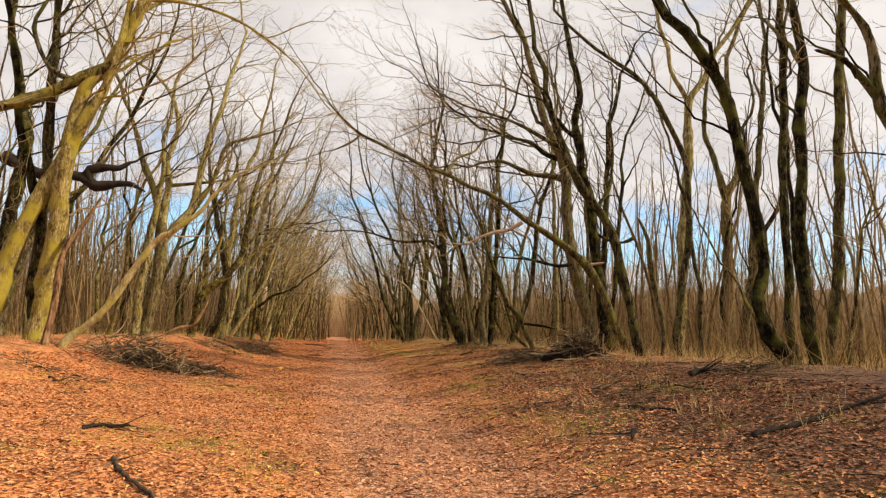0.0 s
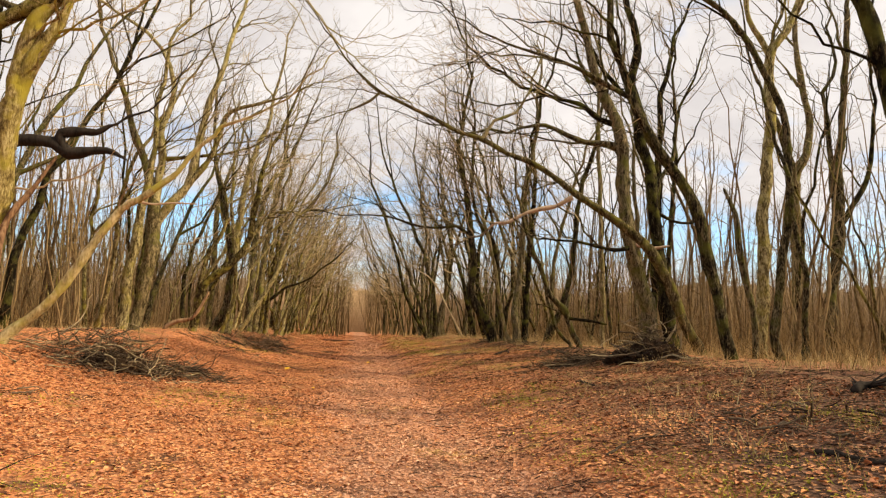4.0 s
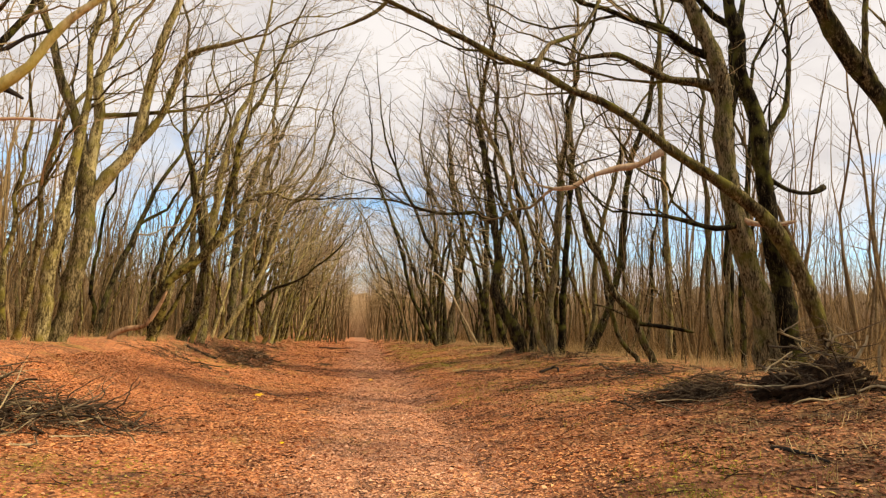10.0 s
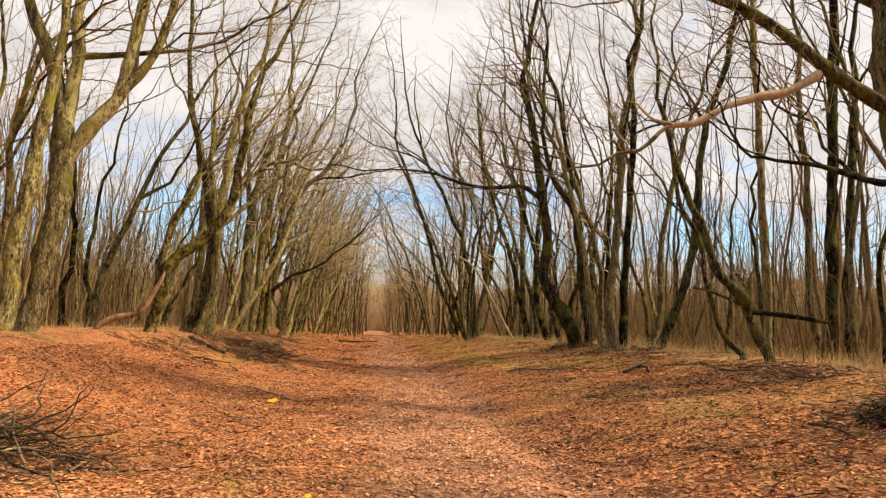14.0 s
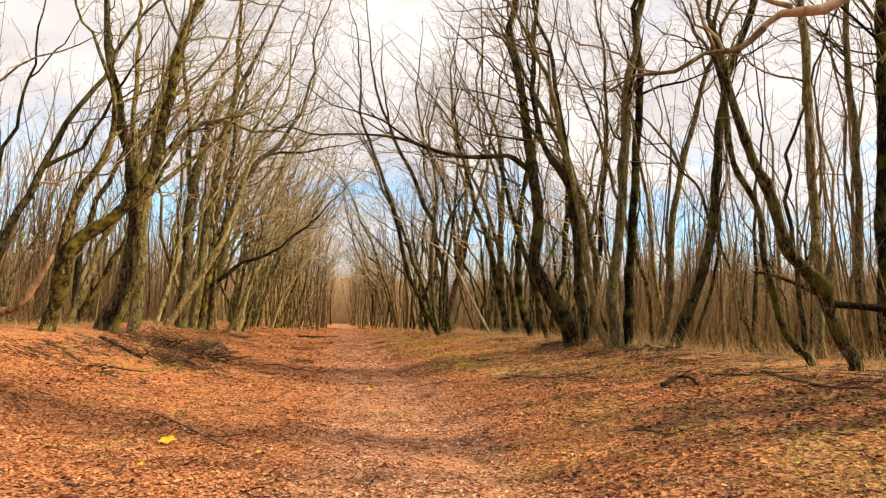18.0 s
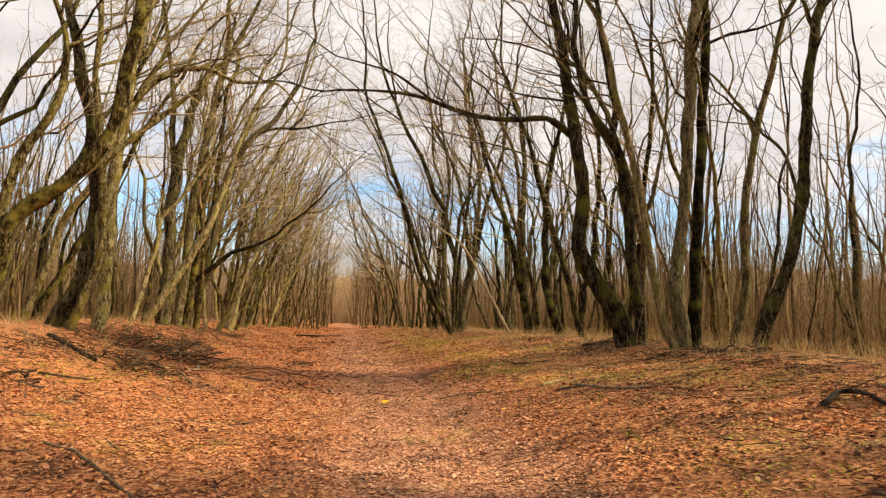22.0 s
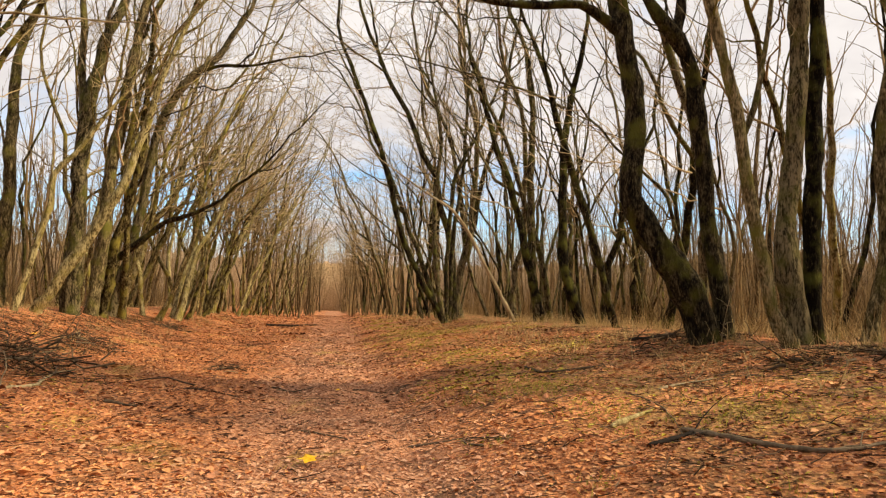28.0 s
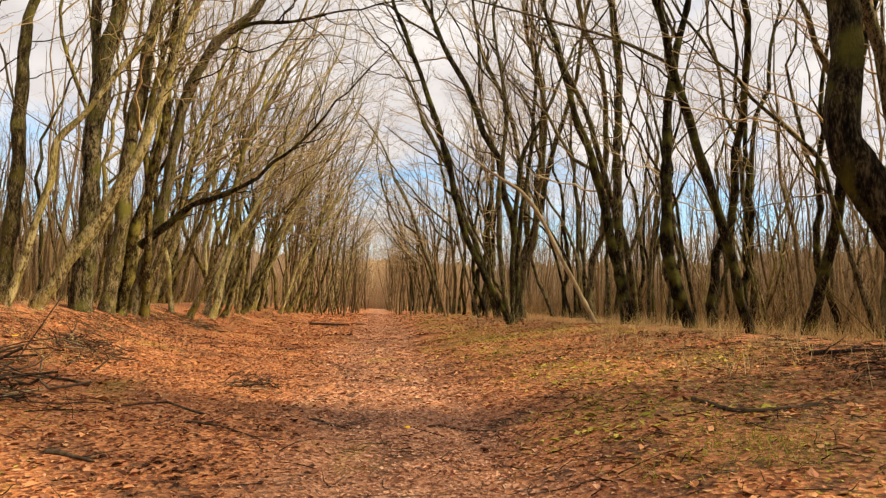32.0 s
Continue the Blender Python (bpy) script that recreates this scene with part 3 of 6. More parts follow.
tree_now.limb(9.2, 9.2, (9.20, 4.91, 0.103), (8.52, 5.78, 0.071), (8.13, 6.14, 0.047), (7.68, 6.25, 0.028), broken=True)
tree_now.done()

tree_now = Tree("tall dark bare tree with a long slanting limb", BARK, 14, per_m=1.3)
tree_now.stem(20.25, 20.25, (11.22, 0.89, 0.162), (11.12, 1.45, 0.125), (11.30, 3.21, 0.118), (11.54, 4.25, 0.118), (11.68, 5.55, 0.110),
               (11.64, 7.14, 0.110), (11.46, 7.92, 0.103), (10.99, 8.84, 0.096), (10.45, 9.76, 0.088), (9.92, 10.38, 0.081),
               (9.09, 10.86, 0.066))
tree_now.done()

tree_now = Tree("bare tree with a wide fork at mid height", OLIVE_BARK, 15, per_m=1.2)
tree_now.stem(35.25, 35.25, (22.48, 1.34, 0.442), (22.69, 4.32, 0.345), (22.70, 7.21, 0.318), (22.73, 9.65, 0.304), (23.53, 11.46, 0.221),
               (23.73, 12.99, 0.193), (23.18, 16.01, 0.166), (23.10, 17.54, 0.138))
tree_now.limb(35.25, 35.25, (22.73, 9.65, 0.235), (22.21, 11.75, 0.193), (21.60, 13.33, 0.166), (21.51, 14.60, 0.152),
               (21.72, 16.84, 0.124))
tree_now.done()

tree_now = Tree("thick mossy trunk leaning far over the track", BARK, 16)
tree_now.stem(20.0, 20.0, (9.70, 0.89, 0.175), (9.52, 1.70, 0.157), (9.25, 3.01, 0.163), (8.87, 4.48, 0.163), (8.45, 5.50, 0.157),
               (7.62, 6.57, 0.157), (7.18, 7.63, 0.146), (6.89, 8.39, 0.117), (6.53, 9.18, 0.099))
tree_now.limb(20.0, 20.0, (7.24, 7.54, 0.082), (6.67, 7.81, 0.076), (5.80, 8.24, 0.064), (5.14, 8.48, 0.052), (4.16, 8.73, 0.041))
tree_now.done()

tree_now = Tree("old oak with two dark mossy trunks and spreading limbs", BARK, 17, reach=4.3)
tree_now.stem(26.5, 26.5, (10.62, 1.23, 0.375), (10.45, 2.38, 0.310), (10.15, 3.49, 0.305), (9.90, 4.62, 0.301), (9.72, 5.76, 0.274),
               (9.62, 6.92, 0.266), (9.56, 8.09, 0.248), (9.41, 9.17, 0.230), (9.06, 9.84, 0.204), (8.70, 10.62, 0.186),
               (8.39, 11.81, 0.168), (8.12, 12.81, 0.150))
tree_now.stem(27.0, 27.0, (11.64, 1.28, 0.350), (11.44, 2.80, 0.300), (11.22, 3.96, 0.272), (11.08, 5.12, 0.245), (10.99, 6.51, 0.236),
               (10.81, 7.80, 0.236), (10.50, 8.80, 0.218), (10.36, 9.92, 0.199), (10.25, 11.15, 0.181), (10.44, 12.22, 0.163),
               (10.33, 13.27, 0.145))
tree_now.limb(26.6, 26.2, (9.60, 8.22, 0.178), (8.87, 8.35, 0.142), (8.14, 8.34, 0.115), (7.32, 8.59, 0.097), (6.62, 8.81, 0.079),
               (5.73, 8.63, 0.052))
tree_now.limb(26.6, 26.4, (9.52, 9.11, 0.142), (8.79, 9.24, 0.124), (7.97, 9.76, 0.097), (7.16, 9.88, 0.079), (6.36, 10.10, 0.062))
tree_now.limb(27.0, 27.2, (10.99, 6.51, 0.109), (11.35, 7.34, 0.100), (11.82, 8.09, 0.091), (12.03, 9.25, 0.073), (12.00, 10.53, 0.064))
tree_now.limb(26.4, 26.0, (10.05, 4.61, 0.097), (9.21, 4.43, 0.079), (8.49, 4.53, 0.070), (7.79, 4.63, 0.052), (6.90, 4.66, 0.035))
tree_now.limb(26.4, 25.6, (9.96, 4.69, 0.093), (10.37, 4.49, 0.069), (10.84, 4.55, 0.041), broken=True, bark=PALE_WOOD)
tree_now.limb(27.0, 27.3, (11.04, 6.06, 0.074), (11.79, 5.71, 0.067), (12.47, 5.68, 0.060), (12.97, 5.89, 0.113), broken=True)
tree_now.done()

tree_now = Tree("leaning oak stem arching over the track with a torn branch", OLIVE_BARK, 171, reach=3.0, per_m=1.8)
tree_now.stem(25.2, 25.4, (11.77, 0.66, 0.249), (11.25, 1.79, 0.199), (10.62, 3.23, 0.199), (10.01, 4.31, 0.205), (9.41, 4.83, 0.179),
               (8.62, 5.44, 0.156), (7.92, 5.88, 0.140), (7.23, 6.28, 0.118), (6.58, 6.75, 0.108), (5.82, 7.18, 0.102), (5.04, 7.41, 0.096),
               (4.20, 7.85, 0.090), (3.34, 8.09, 0.078), (2.63, 8.44, 0.072), (1.89, 8.76, 0.066), (1.22, 9.07, 0.060), (0.73, 9.29, 0.054),
               (0.16, 9.72, 0.042), (-0.46, 10.37, 0.030))
tree_now.limb(25.3, 25.8, (7.30, 6.03, 0.100), (6.76, 5.72, 0.075), (6.30, 5.62, 0.086), (5.72, 5.44, 0.060), (5.20, 5.14, 0.068),
               (4.74, 5.10, 0.048), (4.46, 4.84, 0.044), broken=True, bark=PALE_WOOD)
tree_now.limb(25.7, 25.9, (4.50, 4.88, 0.040), (4.22, 4.64, 0.036), (3.86, 4.58, 0.030), (3.52, 4.36, 0.026), (3.10, 4.30, 0.018), (2.80, 4.12, 0.012),
               bark=GREY_WOOD)
tree_now.limb(25.5, 25.6, (4.70, 5.06, 0.034), (4.36, 5.14, 0.028), (4.12, 5.40, 0.020), (3.92, 5.44, 0.012), broken=True, bark=GREY_WOOD)
tree_now.limb(25.6, 25.2, (3.84, 4.58, 0.020), (3.66, 4.70, 0.016), (3.48, 4.66, 0.012), (3.36, 4.80, 0.008), broken=True, bark=GREY_WOOD)
tree_now.limb(25.4, 25.6, (0.73, 9.30, 0.059), (0.45, 9.02, 0.050), (-0.06, 8.74, 0.042), (-0.35, 8.62, 0.025))
tree_now.limb(25.3, 25.6, (4.19, 7.84, 0.075), (4.60, 8.56, 0.067), (5.35, 8.92, 0.051), (5.93, 9.85, 0.042))
tree_now.done()

tree_now = Tree("straight grey-brown tree forking high above the bank", SUNLIT_LICHEN_BARK, 18, per_m=1.3)
tree_now.stem(25.25, 25.25, (13.95, 1.07, 0.266), (14.10, 3.23, 0.228), (14.21, 5.36, 0.219), (14.41, 7.38, 0.209), (14.61, 9.45, 0.209),
               (14.73, 11.57, 0.171), (15.42, 12.68, 0.133), (16.00, 14.00, 0.114))
tree_now.limb(25.25, 25.25, (14.73, 11.48, 0.133), (14.34, 12.23, 0.114), (13.94, 12.91, 0.105), (13.79, 13.98, 0.095))
tree_now.done()

tree_now = Tree("thin crooked broken snag of reddish wood", BARK, 181, reach=0.8, per_m=0.5)
tree_now.stem(21.0, 21.0, (11.00, 0.81, 0.100), (10.96, 2.22, 0.092), (10.72, 3.38, 0.092), (10.60, 4.04, 0.115), (10.55, 4.85, 0.077),
               (10.25, 5.53, 0.046), broken=True)
tree_now.done()

tree_now = Tree("bare tree with two crooked stems and a slanting limb", BARK, 182, per_m=1.2)
tree_now.stem(29.75, 29.75, (19.66, 1.09, 0.298), (20.40, 4.26, 0.240), (20.82, 6.32, 0.217), (20.82, 8.78, 0.183), (21.17, 11.31, 0.160),
               (21.46, 13.91, 0.149), (21.64, 16.43, 0.126))
tree_now.stem(29.9, 29.9, (20.38, 1.25, 0.184), (20.38, 3.69, 0.161), (20.64, 6.51, 0.150), (20.61, 8.85, 0.127), (20.47, 11.49, 0.104))
tree_now.limb(29.75, 29.75, (20.86, 6.42, 0.149), (21.66, 7.57, 0.126), (22.30, 8.86, 0.114), (22.61, 10.57, 0.092))
tree_now.done()

tree_now = Tree("dark straight trunk with a thinner leaning neighbour", BARK, 19)
tree_now.stem(35.5, 35.5, (14.88, 0.71, 0.250), (14.91, 2.00, 0.199), (15.00, 3.81, 0.191), (15.14, 6.35, 0.184), (15.26, 8.97, 0.184),
               (15.45, 11.67, 0.169))
tree_now.stem(35.2, 35.2, (14.23, 0.84, 0.144), (14.05, 1.82, 0.123), (13.93, 2.94, 0.116), (14.00, 4.56, 0.108), (14.03, 6.56, 0.108),
               (13.93, 8.24, 0.101), (13.83, 9.79, 0.087))
tree_now.stem(35.8, 35.8, (15.74, 0.78, 0.165), (15.74, 2.69, 0.135), (15.92, 5.07, 0.135), (16.17, 7.89, 0.127), (16.47, 10.81, 0.112))
tree_now.done()

tree_now = Tree("small broken tree with a jagged split stem", BARK, 20, reach=1.9)
tree_now.stem(30.0, 30.0, (9.17, 0.82, 0.150), (8.98, 1.36, 0.130), (8.79, 1.84, 0.130), (8.63, 2.20, 0.170), (8.45, 2.46, 0.170),
               (8.23, 2.70, 0.130), (7.97, 2.97, 0.125), (7.80, 3.26, 0.120), (7.67, 3.76, 0.110), (7.54, 4.22, 0.100), (7.31, 4.57, 0.095),
               (7.14, 4.99, 0.090), (6.96, 5.54, 0.085), (6.82, 6.11, 0.075), (6.68, 6.67, 0.065), (6.49, 7.23, 0.055))
tree_now.limb(30.0, 29.9, (8.57, 2.33, 0.110), (8.69, 2.66, 0.084), (8.75, 2.99, 0.049), broken=True)
tree_now.limb(30.0, 29.0, (8.71, 2.08, 0.075), (8.98, 2.02, 0.073), (9.52, 1.95, 0.061), (9.91, 1.84, 0.046), broken=True)
tree_now.limb(30.0, 30.3, (8.65, 2.17, 0.045), (8.14, 2.41, 0.038), (7.73, 2.57, 0.030), (7.44, 2.62, 0.020), broken=True)
tree_now.done()

tree_now = Tree("thin straight bare tree in the wood", OLIVE_BARK, 21)
tree_now.stem(34.0, 34.0, (11.70, 1.08, 0.145), (11.71, 4.16, 0.127), (11.63, 7.10, 0.118), (11.56, 10.53, 0.100), (11.56, 13.46, 0.082))
tree_now.done()

tree_now = Tree("thin crooked stem bending up from the leaf litter", BARK, 22, reach=1.6, per_m=1.0)
tree_now.stem(31.2, 30.6, (9.20, 0.82, 0.099), (8.93, 1.20, 0.082), (8.58, 1.64, 0.076), (8.41, 2.08, 0.082), (8.28, 2.48, 0.076),
               (8.16, 2.79, 0.070), (8.06, 3.14, 0.064), (7.97, 3.70, 0.064), (7.78, 4.15, 0.064), (7.49, 4.55, 0.064), (7.31, 4.94, 0.063),
               (7.21, 5.52, 0.058), (7.14, 6.21, 0.052))
tree_now.done()

tree_now = Tree("great dark tree with a bent trunk and level limb", DARK_BARK, 24, reach=4.3)
tree_now.stem(41.0, 42.0, (7.96, 0.95, 0.356), (7.64, 1.84, 0.315), (7.17, 2.63, 0.288), (6.74, 3.36, 0.268), (6.68, 3.81, 0.240),
               (6.85, 4.74, 0.212), (6.86, 5.88, 0.214), (6.68, 6.83, 0.222), (6.62, 7.54, 0.201), (6.54, 8.56, 0.187), (6.40, 9.60, 0.173),
               (6.23, 10.83, 0.151))
tree_now.stem(41.4, 41.6, (8.58, 0.94, 0.248), (8.48, 2.29, 0.197), (8.39, 3.38, 0.183), (8.30, 4.33, 0.176), (8.22, 5.29, 0.176),
               (8.08, 6.18, 0.176), (7.76, 6.90, 0.177), (7.40, 7.37, 0.147), (7.05, 8.02, 0.111), (6.83, 9.00, 0.096))
tree_now.limb(41.5, 41.7, (7.75, 6.89, 0.125), (7.92, 7.74, 0.103), (7.76, 8.92, 0.096), (7.54, 10.12, 0.089))
tree_now.limb(41.6, 41.5, (6.67, 6.93, 0.133), (6.22, 7.25, 0.118), (5.80, 7.48, 0.103), (5.07, 7.38, 0.096), (4.34, 7.33, 0.081),
               (3.62, 7.39, 0.081), (2.99, 7.54, 0.074), (2.36, 7.73, 0.066), (1.82, 7.85, 0.059), (1.13, 7.90, 0.051), (0.38, 7.89, 0.037),
               (-0.25, 7.85, 0.029))
tree_now.limb(41.5, 41.8, (2.36, 7.72, 0.044), (1.82, 8.13, 0.044), (1.28, 8.49, 0.037), (0.51, 8.73, 0.030), (-0.41, 8.94, 0.022))
tree_now.done()

tree_now = Tree("smooth-barked leaning tree at the foot of the clump", OLIVE_BARK, 25)
tree_now.stem(39.5, 39.5, (8.59, 0.82, 0.156), (8.31, 1.46, 0.123), (8.09, 2.28, 0.117), (7.96, 3.18, 0.110), (7.83, 4.02, 0.110),
               (7.74, 4.87, 0.110), (7.50, 5.72, 0.104), (7.27, 6.72, 0.104), (6.98, 7.72, 0.097), (6.81, 8.74, 0.084),
               (6.59, 9.62, 0.071))
tree_now.limb(39.5, 39.5, (7.83, 4.38, 0.065), (8.05, 4.89, 0.058), (8.20, 5.61, 0.052), (8.40, 6.50, 0.045), (8.52, 7.54, 0.045),
               (8.46, 8.43, 0.039), (8.27, 9.17, 0.032))
tree_now.done()

tree_now = Tree("two tall straight dark trunks grown from one stool", BARK, 26)
tree_now.stem(40.0, 40.0, (9.09, 0.83, 0.295), (8.99, 1.75, 0.248), (8.94, 2.40, 0.228), (9.06, 3.42, 0.188), (9.23, 4.75, 0.181),
               (9.35, 6.71, 0.181), (9.49, 8.57, 0.167), (9.58, 10.16, 0.161))
tree_now.stem(40.2, 40.2, (9.61, 0.89, 0.231), (9.58, 1.99, 0.190), (9.65, 3.46, 0.163), (9.79, 4.96, 0.156), (9.91, 7.12, 0.149),
               (10.06, 9.02, 0.142), (10.17, 10.31, 0.136))
tree_now.limb(40.2, 40.0, (10.08, 9.53, 0.054), (10.85, 9.89, 0.047), (11.66, 10.10, 0.040), (12.65, 10.55, 0.027))
tree_now.done()

tree_now = Tree("wavy slender mossy tree", OLIVE_BARK, 27)
tree_now.stem(40.2, 40.2, (10.80, 0.84, 0.197), (10.94, 1.65, 0.149), (11.14, 2.39, 0.149), (11.14, 3.21, 0.136), (11.11, 4.11, 0.129),
               (11.23, 5.19, 0.122), (11.47, 6.36, 0.115), (11.73, 7.40, 0.115), (11.99, 8.38, 0.102), (12.27, 9.37, 0.088),
               (12.60, 10.55, 0.081))
tree_now.limb(40.2, 40.6, (11.59, 6.84, 0.068), (11.39, 7.57, 0.061), (11.13, 7.98, 0.055), (10.63, 8.62, 0.041), (10.36, 8.89, 0.035))
tree_now.done()

tree_now = Tree("mossy trunk leaning away from the track", BARK, 28)
tree_now.stem(38.6, 38.6, (10.39, 0.81, 0.244), (10.65, 1.58, 0.189), (11.01, 2.46, 0.177), (11.42, 3.49, 0.171), (11.68, 4.47, 0.165),
               (11.83, 5.60, 0.159), (11.93, 6.75, 0.165), (12.13, 8.22, 0.146), (12.35, 9.72, 0.140))
tree_now.limb(38.6, 38.8, (11.64, 4.89, 0.055), (11.40, 5.88, 0.049), (11.16, 6.28, 0.049), (10.84, 6.52, 0.037))
tree_now.done()

tree_now = Tree("slanting tree with pale lichen spots", BARK, 29)
tree_now.stem(47.9, 47.9, (9.29, 0.56, 0.131), (9.05, 1.71, 0.118), (8.79, 2.94, 0.118), (8.38, 4.18, 0.118), (8.02, 5.29, 0.118),
               (7.68, 6.42, 0.111), (7.23, 8.14, 0.091), (6.76, 9.44, 0.065))
tree_now.done()

tree_now = Tree("bare tree with a swollen foot and a long level branch", BARK, 30)
tree_now.stem(51.5, 51.5, (9.62, 0.70, 0.291), (9.17, 2.23, 0.202), (8.95, 4.43, 0.170), (9.02, 7.05, 0.145), (9.33, 9.04, 0.121),
               (9.79, 11.09, 0.089))
tree_now.limb(51.5, 51.0, (9.04, 8.57, 0.065), (7.61, 9.04, 0.048), (5.80, 9.39, 0.040), (3.22, 9.83, 0.024))
tree_now.done()

tree_now = Tree("pair of crossing bare stems", BARK, 31)
tree_now.stem(55.8, 55.8, (9.54, 0.60, 0.278), (9.21, 2.56, 0.199), (8.75, 4.62, 0.179), (8.28, 6.28, 0.159), (7.57, 8.37, 0.129),
               (6.81, 10.92, 0.089))
tree_now.stem(55.8, 55.8, (9.41, 0.63, 0.199), (9.17, 4.01, 0.179), (9.10, 6.52, 0.169), (9.20, 9.33, 0.139), (8.88, 12.39, 0.109))
tree_now.done()

tree_now = Tree("thin bare pole leaning towards the track", GREY_WOOD, 32, reach=1.0, per_m=0.8)
tree_now.stem(57.5, 57.5, (8.86, 0.71, 0.096), (7.74, 3.03, 0.085), (6.38, 5.36, 0.075), (5.14, 6.25, 0.053), (3.57, 7.29, 0.032))
tree_now.done()

tree_now = Tree("many-stemmed coppiced tree at the edge of the track", BARK, 33, reach=4.3)
tree_now.stem(60.5, 60.5, (6.34, 0.99, 0.179), (5.29, 2.52, 0.155), (4.33, 4.56, 0.143), (3.63, 7.23, 0.143), (2.73, 10.07, 0.120),
               (1.19, 13.93, 0.084))
tree_now.stem(60.5, 60.5, (6.29, 0.99, 0.143), (5.86, 3.63, 0.131), (5.78, 6.08, 0.120), (6.03, 9.36, 0.096), (5.56, 12.68, 0.072))
tree_now.stem(60.8, 60.8, (6.45, 1.03, 0.133), (6.51, 4.41, 0.121), (6.82, 7.69, 0.109), (7.83, 9.80, 0.085), (8.86, 12.22, 0.060))
tree_now.stem(61.0, 61.0, (6.69, 1.03, 0.122), (6.77, 4.44, 0.110), (7.25, 8.27, 0.097), (7.47, 12.21, 0.073))
tree_now.done()

tree_now = Tree("old pollarded tree with yellow-green lichen on thick limbs", SUNLIT_YELLOW_BARK, 34, reach=4.3)
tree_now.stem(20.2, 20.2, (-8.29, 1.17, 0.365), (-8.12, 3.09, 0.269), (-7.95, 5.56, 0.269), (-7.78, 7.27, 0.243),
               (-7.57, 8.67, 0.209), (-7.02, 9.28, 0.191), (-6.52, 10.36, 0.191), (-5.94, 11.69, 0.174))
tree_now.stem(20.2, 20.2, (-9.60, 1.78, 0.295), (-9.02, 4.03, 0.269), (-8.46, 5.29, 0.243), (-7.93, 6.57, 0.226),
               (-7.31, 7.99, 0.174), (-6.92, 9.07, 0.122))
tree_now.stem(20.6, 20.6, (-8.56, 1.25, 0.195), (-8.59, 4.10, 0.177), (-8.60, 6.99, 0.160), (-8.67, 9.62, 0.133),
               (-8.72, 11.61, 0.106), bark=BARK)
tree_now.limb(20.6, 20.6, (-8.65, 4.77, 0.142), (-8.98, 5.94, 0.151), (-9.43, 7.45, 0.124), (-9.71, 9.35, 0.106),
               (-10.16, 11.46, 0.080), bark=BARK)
tree_now.limb(20.2, 20.0, (-6.86, 9.34, 0.174), (-7.89, 8.70, 0.199), (-8.89, 8.13, 0.190), (-10.01, 7.64, 0.172), bark=SUNLIT_LICHEN_BARK)
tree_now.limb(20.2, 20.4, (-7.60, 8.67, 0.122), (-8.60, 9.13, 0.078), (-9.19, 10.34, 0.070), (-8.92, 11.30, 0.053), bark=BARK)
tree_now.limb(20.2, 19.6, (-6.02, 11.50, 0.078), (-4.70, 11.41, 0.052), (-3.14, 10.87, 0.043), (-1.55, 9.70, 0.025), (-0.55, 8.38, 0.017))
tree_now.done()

tree_now = Tree("tree with two blackened broken limbs", BARK, 35, per_m=1.1)
tree_now.stem(26.5, 26.5, (-12.30, 0.91, 0.345), (-12.24, 3.72, 0.293), (-12.02, 6.49, 0.259), (-11.86, 8.68, 0.224), (-12.29, 10.71, 0.173))
tree_now.limb(26.5, 26.5, (-12.54, 7.88, 0.261), (-11.71, 7.44, 0.241), (-10.99, 7.23, 0.231), (-10.37, 7.27, 0.221), (-9.79, 7.21, 0.231),
               (-9.26, 6.90, 0.221), (-8.54, 7.03, 0.165), (-8.10, 7.06, 0.125), (-7.72, 6.92, 0.075), (-7.45, 6.78, 0.040), broken=True, bark=DARK_WOOD)
tree_now.limb(26.5, 26.5, (-9.29, 6.84, 0.171), (-9.50, 7.22, 0.171), (-9.53, 7.54, 0.191), (-8.86, 7.66, 0.161), (-8.42, 7.66, 0.125),
               (-8.06, 7.89, 0.069), (-7.86, 7.96, 0.054), (-7.51, 8.25, 0.046), (-6.88, 8.50, 0.038), (-6.62, 8.77, 0.031), (-6.29, 9.12, 0.023), bark=DARK_WOOD, first=0.6)
tree_now.limb(26.5, 26.4, (-6.88, 8.50, 0.031), (-6.73, 8.36, 0.023), (-6.57, 8.15, 0.015), broken=True, bark=DARK_WOOD)
tree_now.done()

tree_now = Tree("pale crooked dead stem leaning across the bank", PALE_BARK, 36, reach=0.9, per_m=1.0)
tree_now.stem(19.7, 19.2, (-7.34, 0.96, 0.125), (-6.58, 1.79, 0.112), (-5.94, 2.67, 0.108), (-5.11, 4.00, 0.092), (-4.72, 4.22, 0.083), (-4.25, 4.58, 0.082),
               (-3.93, 4.87, 0.069), (-3.70, 5.24, 0.059), (-3.42, 5.53, 0.055), (-3.13, 5.75, 0.050), (-3.01, 5.96, 0.050), (-2.71, 6.07, 0.041), (-2.45, 6.16, 0.027), first=0.5)
tree_now.limb(19.3, 19.3, (-4.57, 4.13, 0.032), (-4.30, 4.10, 0.023), (-3.94, 4.15, 0.023), (-3.44, 4.15, 0.014), broken=True, bark=PALE_WOOD)
tree_now.done()

tree_now = Tree("broken reddish sapling with bark torn off", RED_BARK, 37, reach=0.8, per_m=0.5)
tree_now.stem(19.3, 20.5, (-7.66, 1.16, 0.125), (-7.60, 2.74, 0.101), (-7.60, 3.72, 0.086), (-7.26, 4.51, 0.061),
               (-6.99, 5.31, 0.035), broken=True)
tree_now.done()

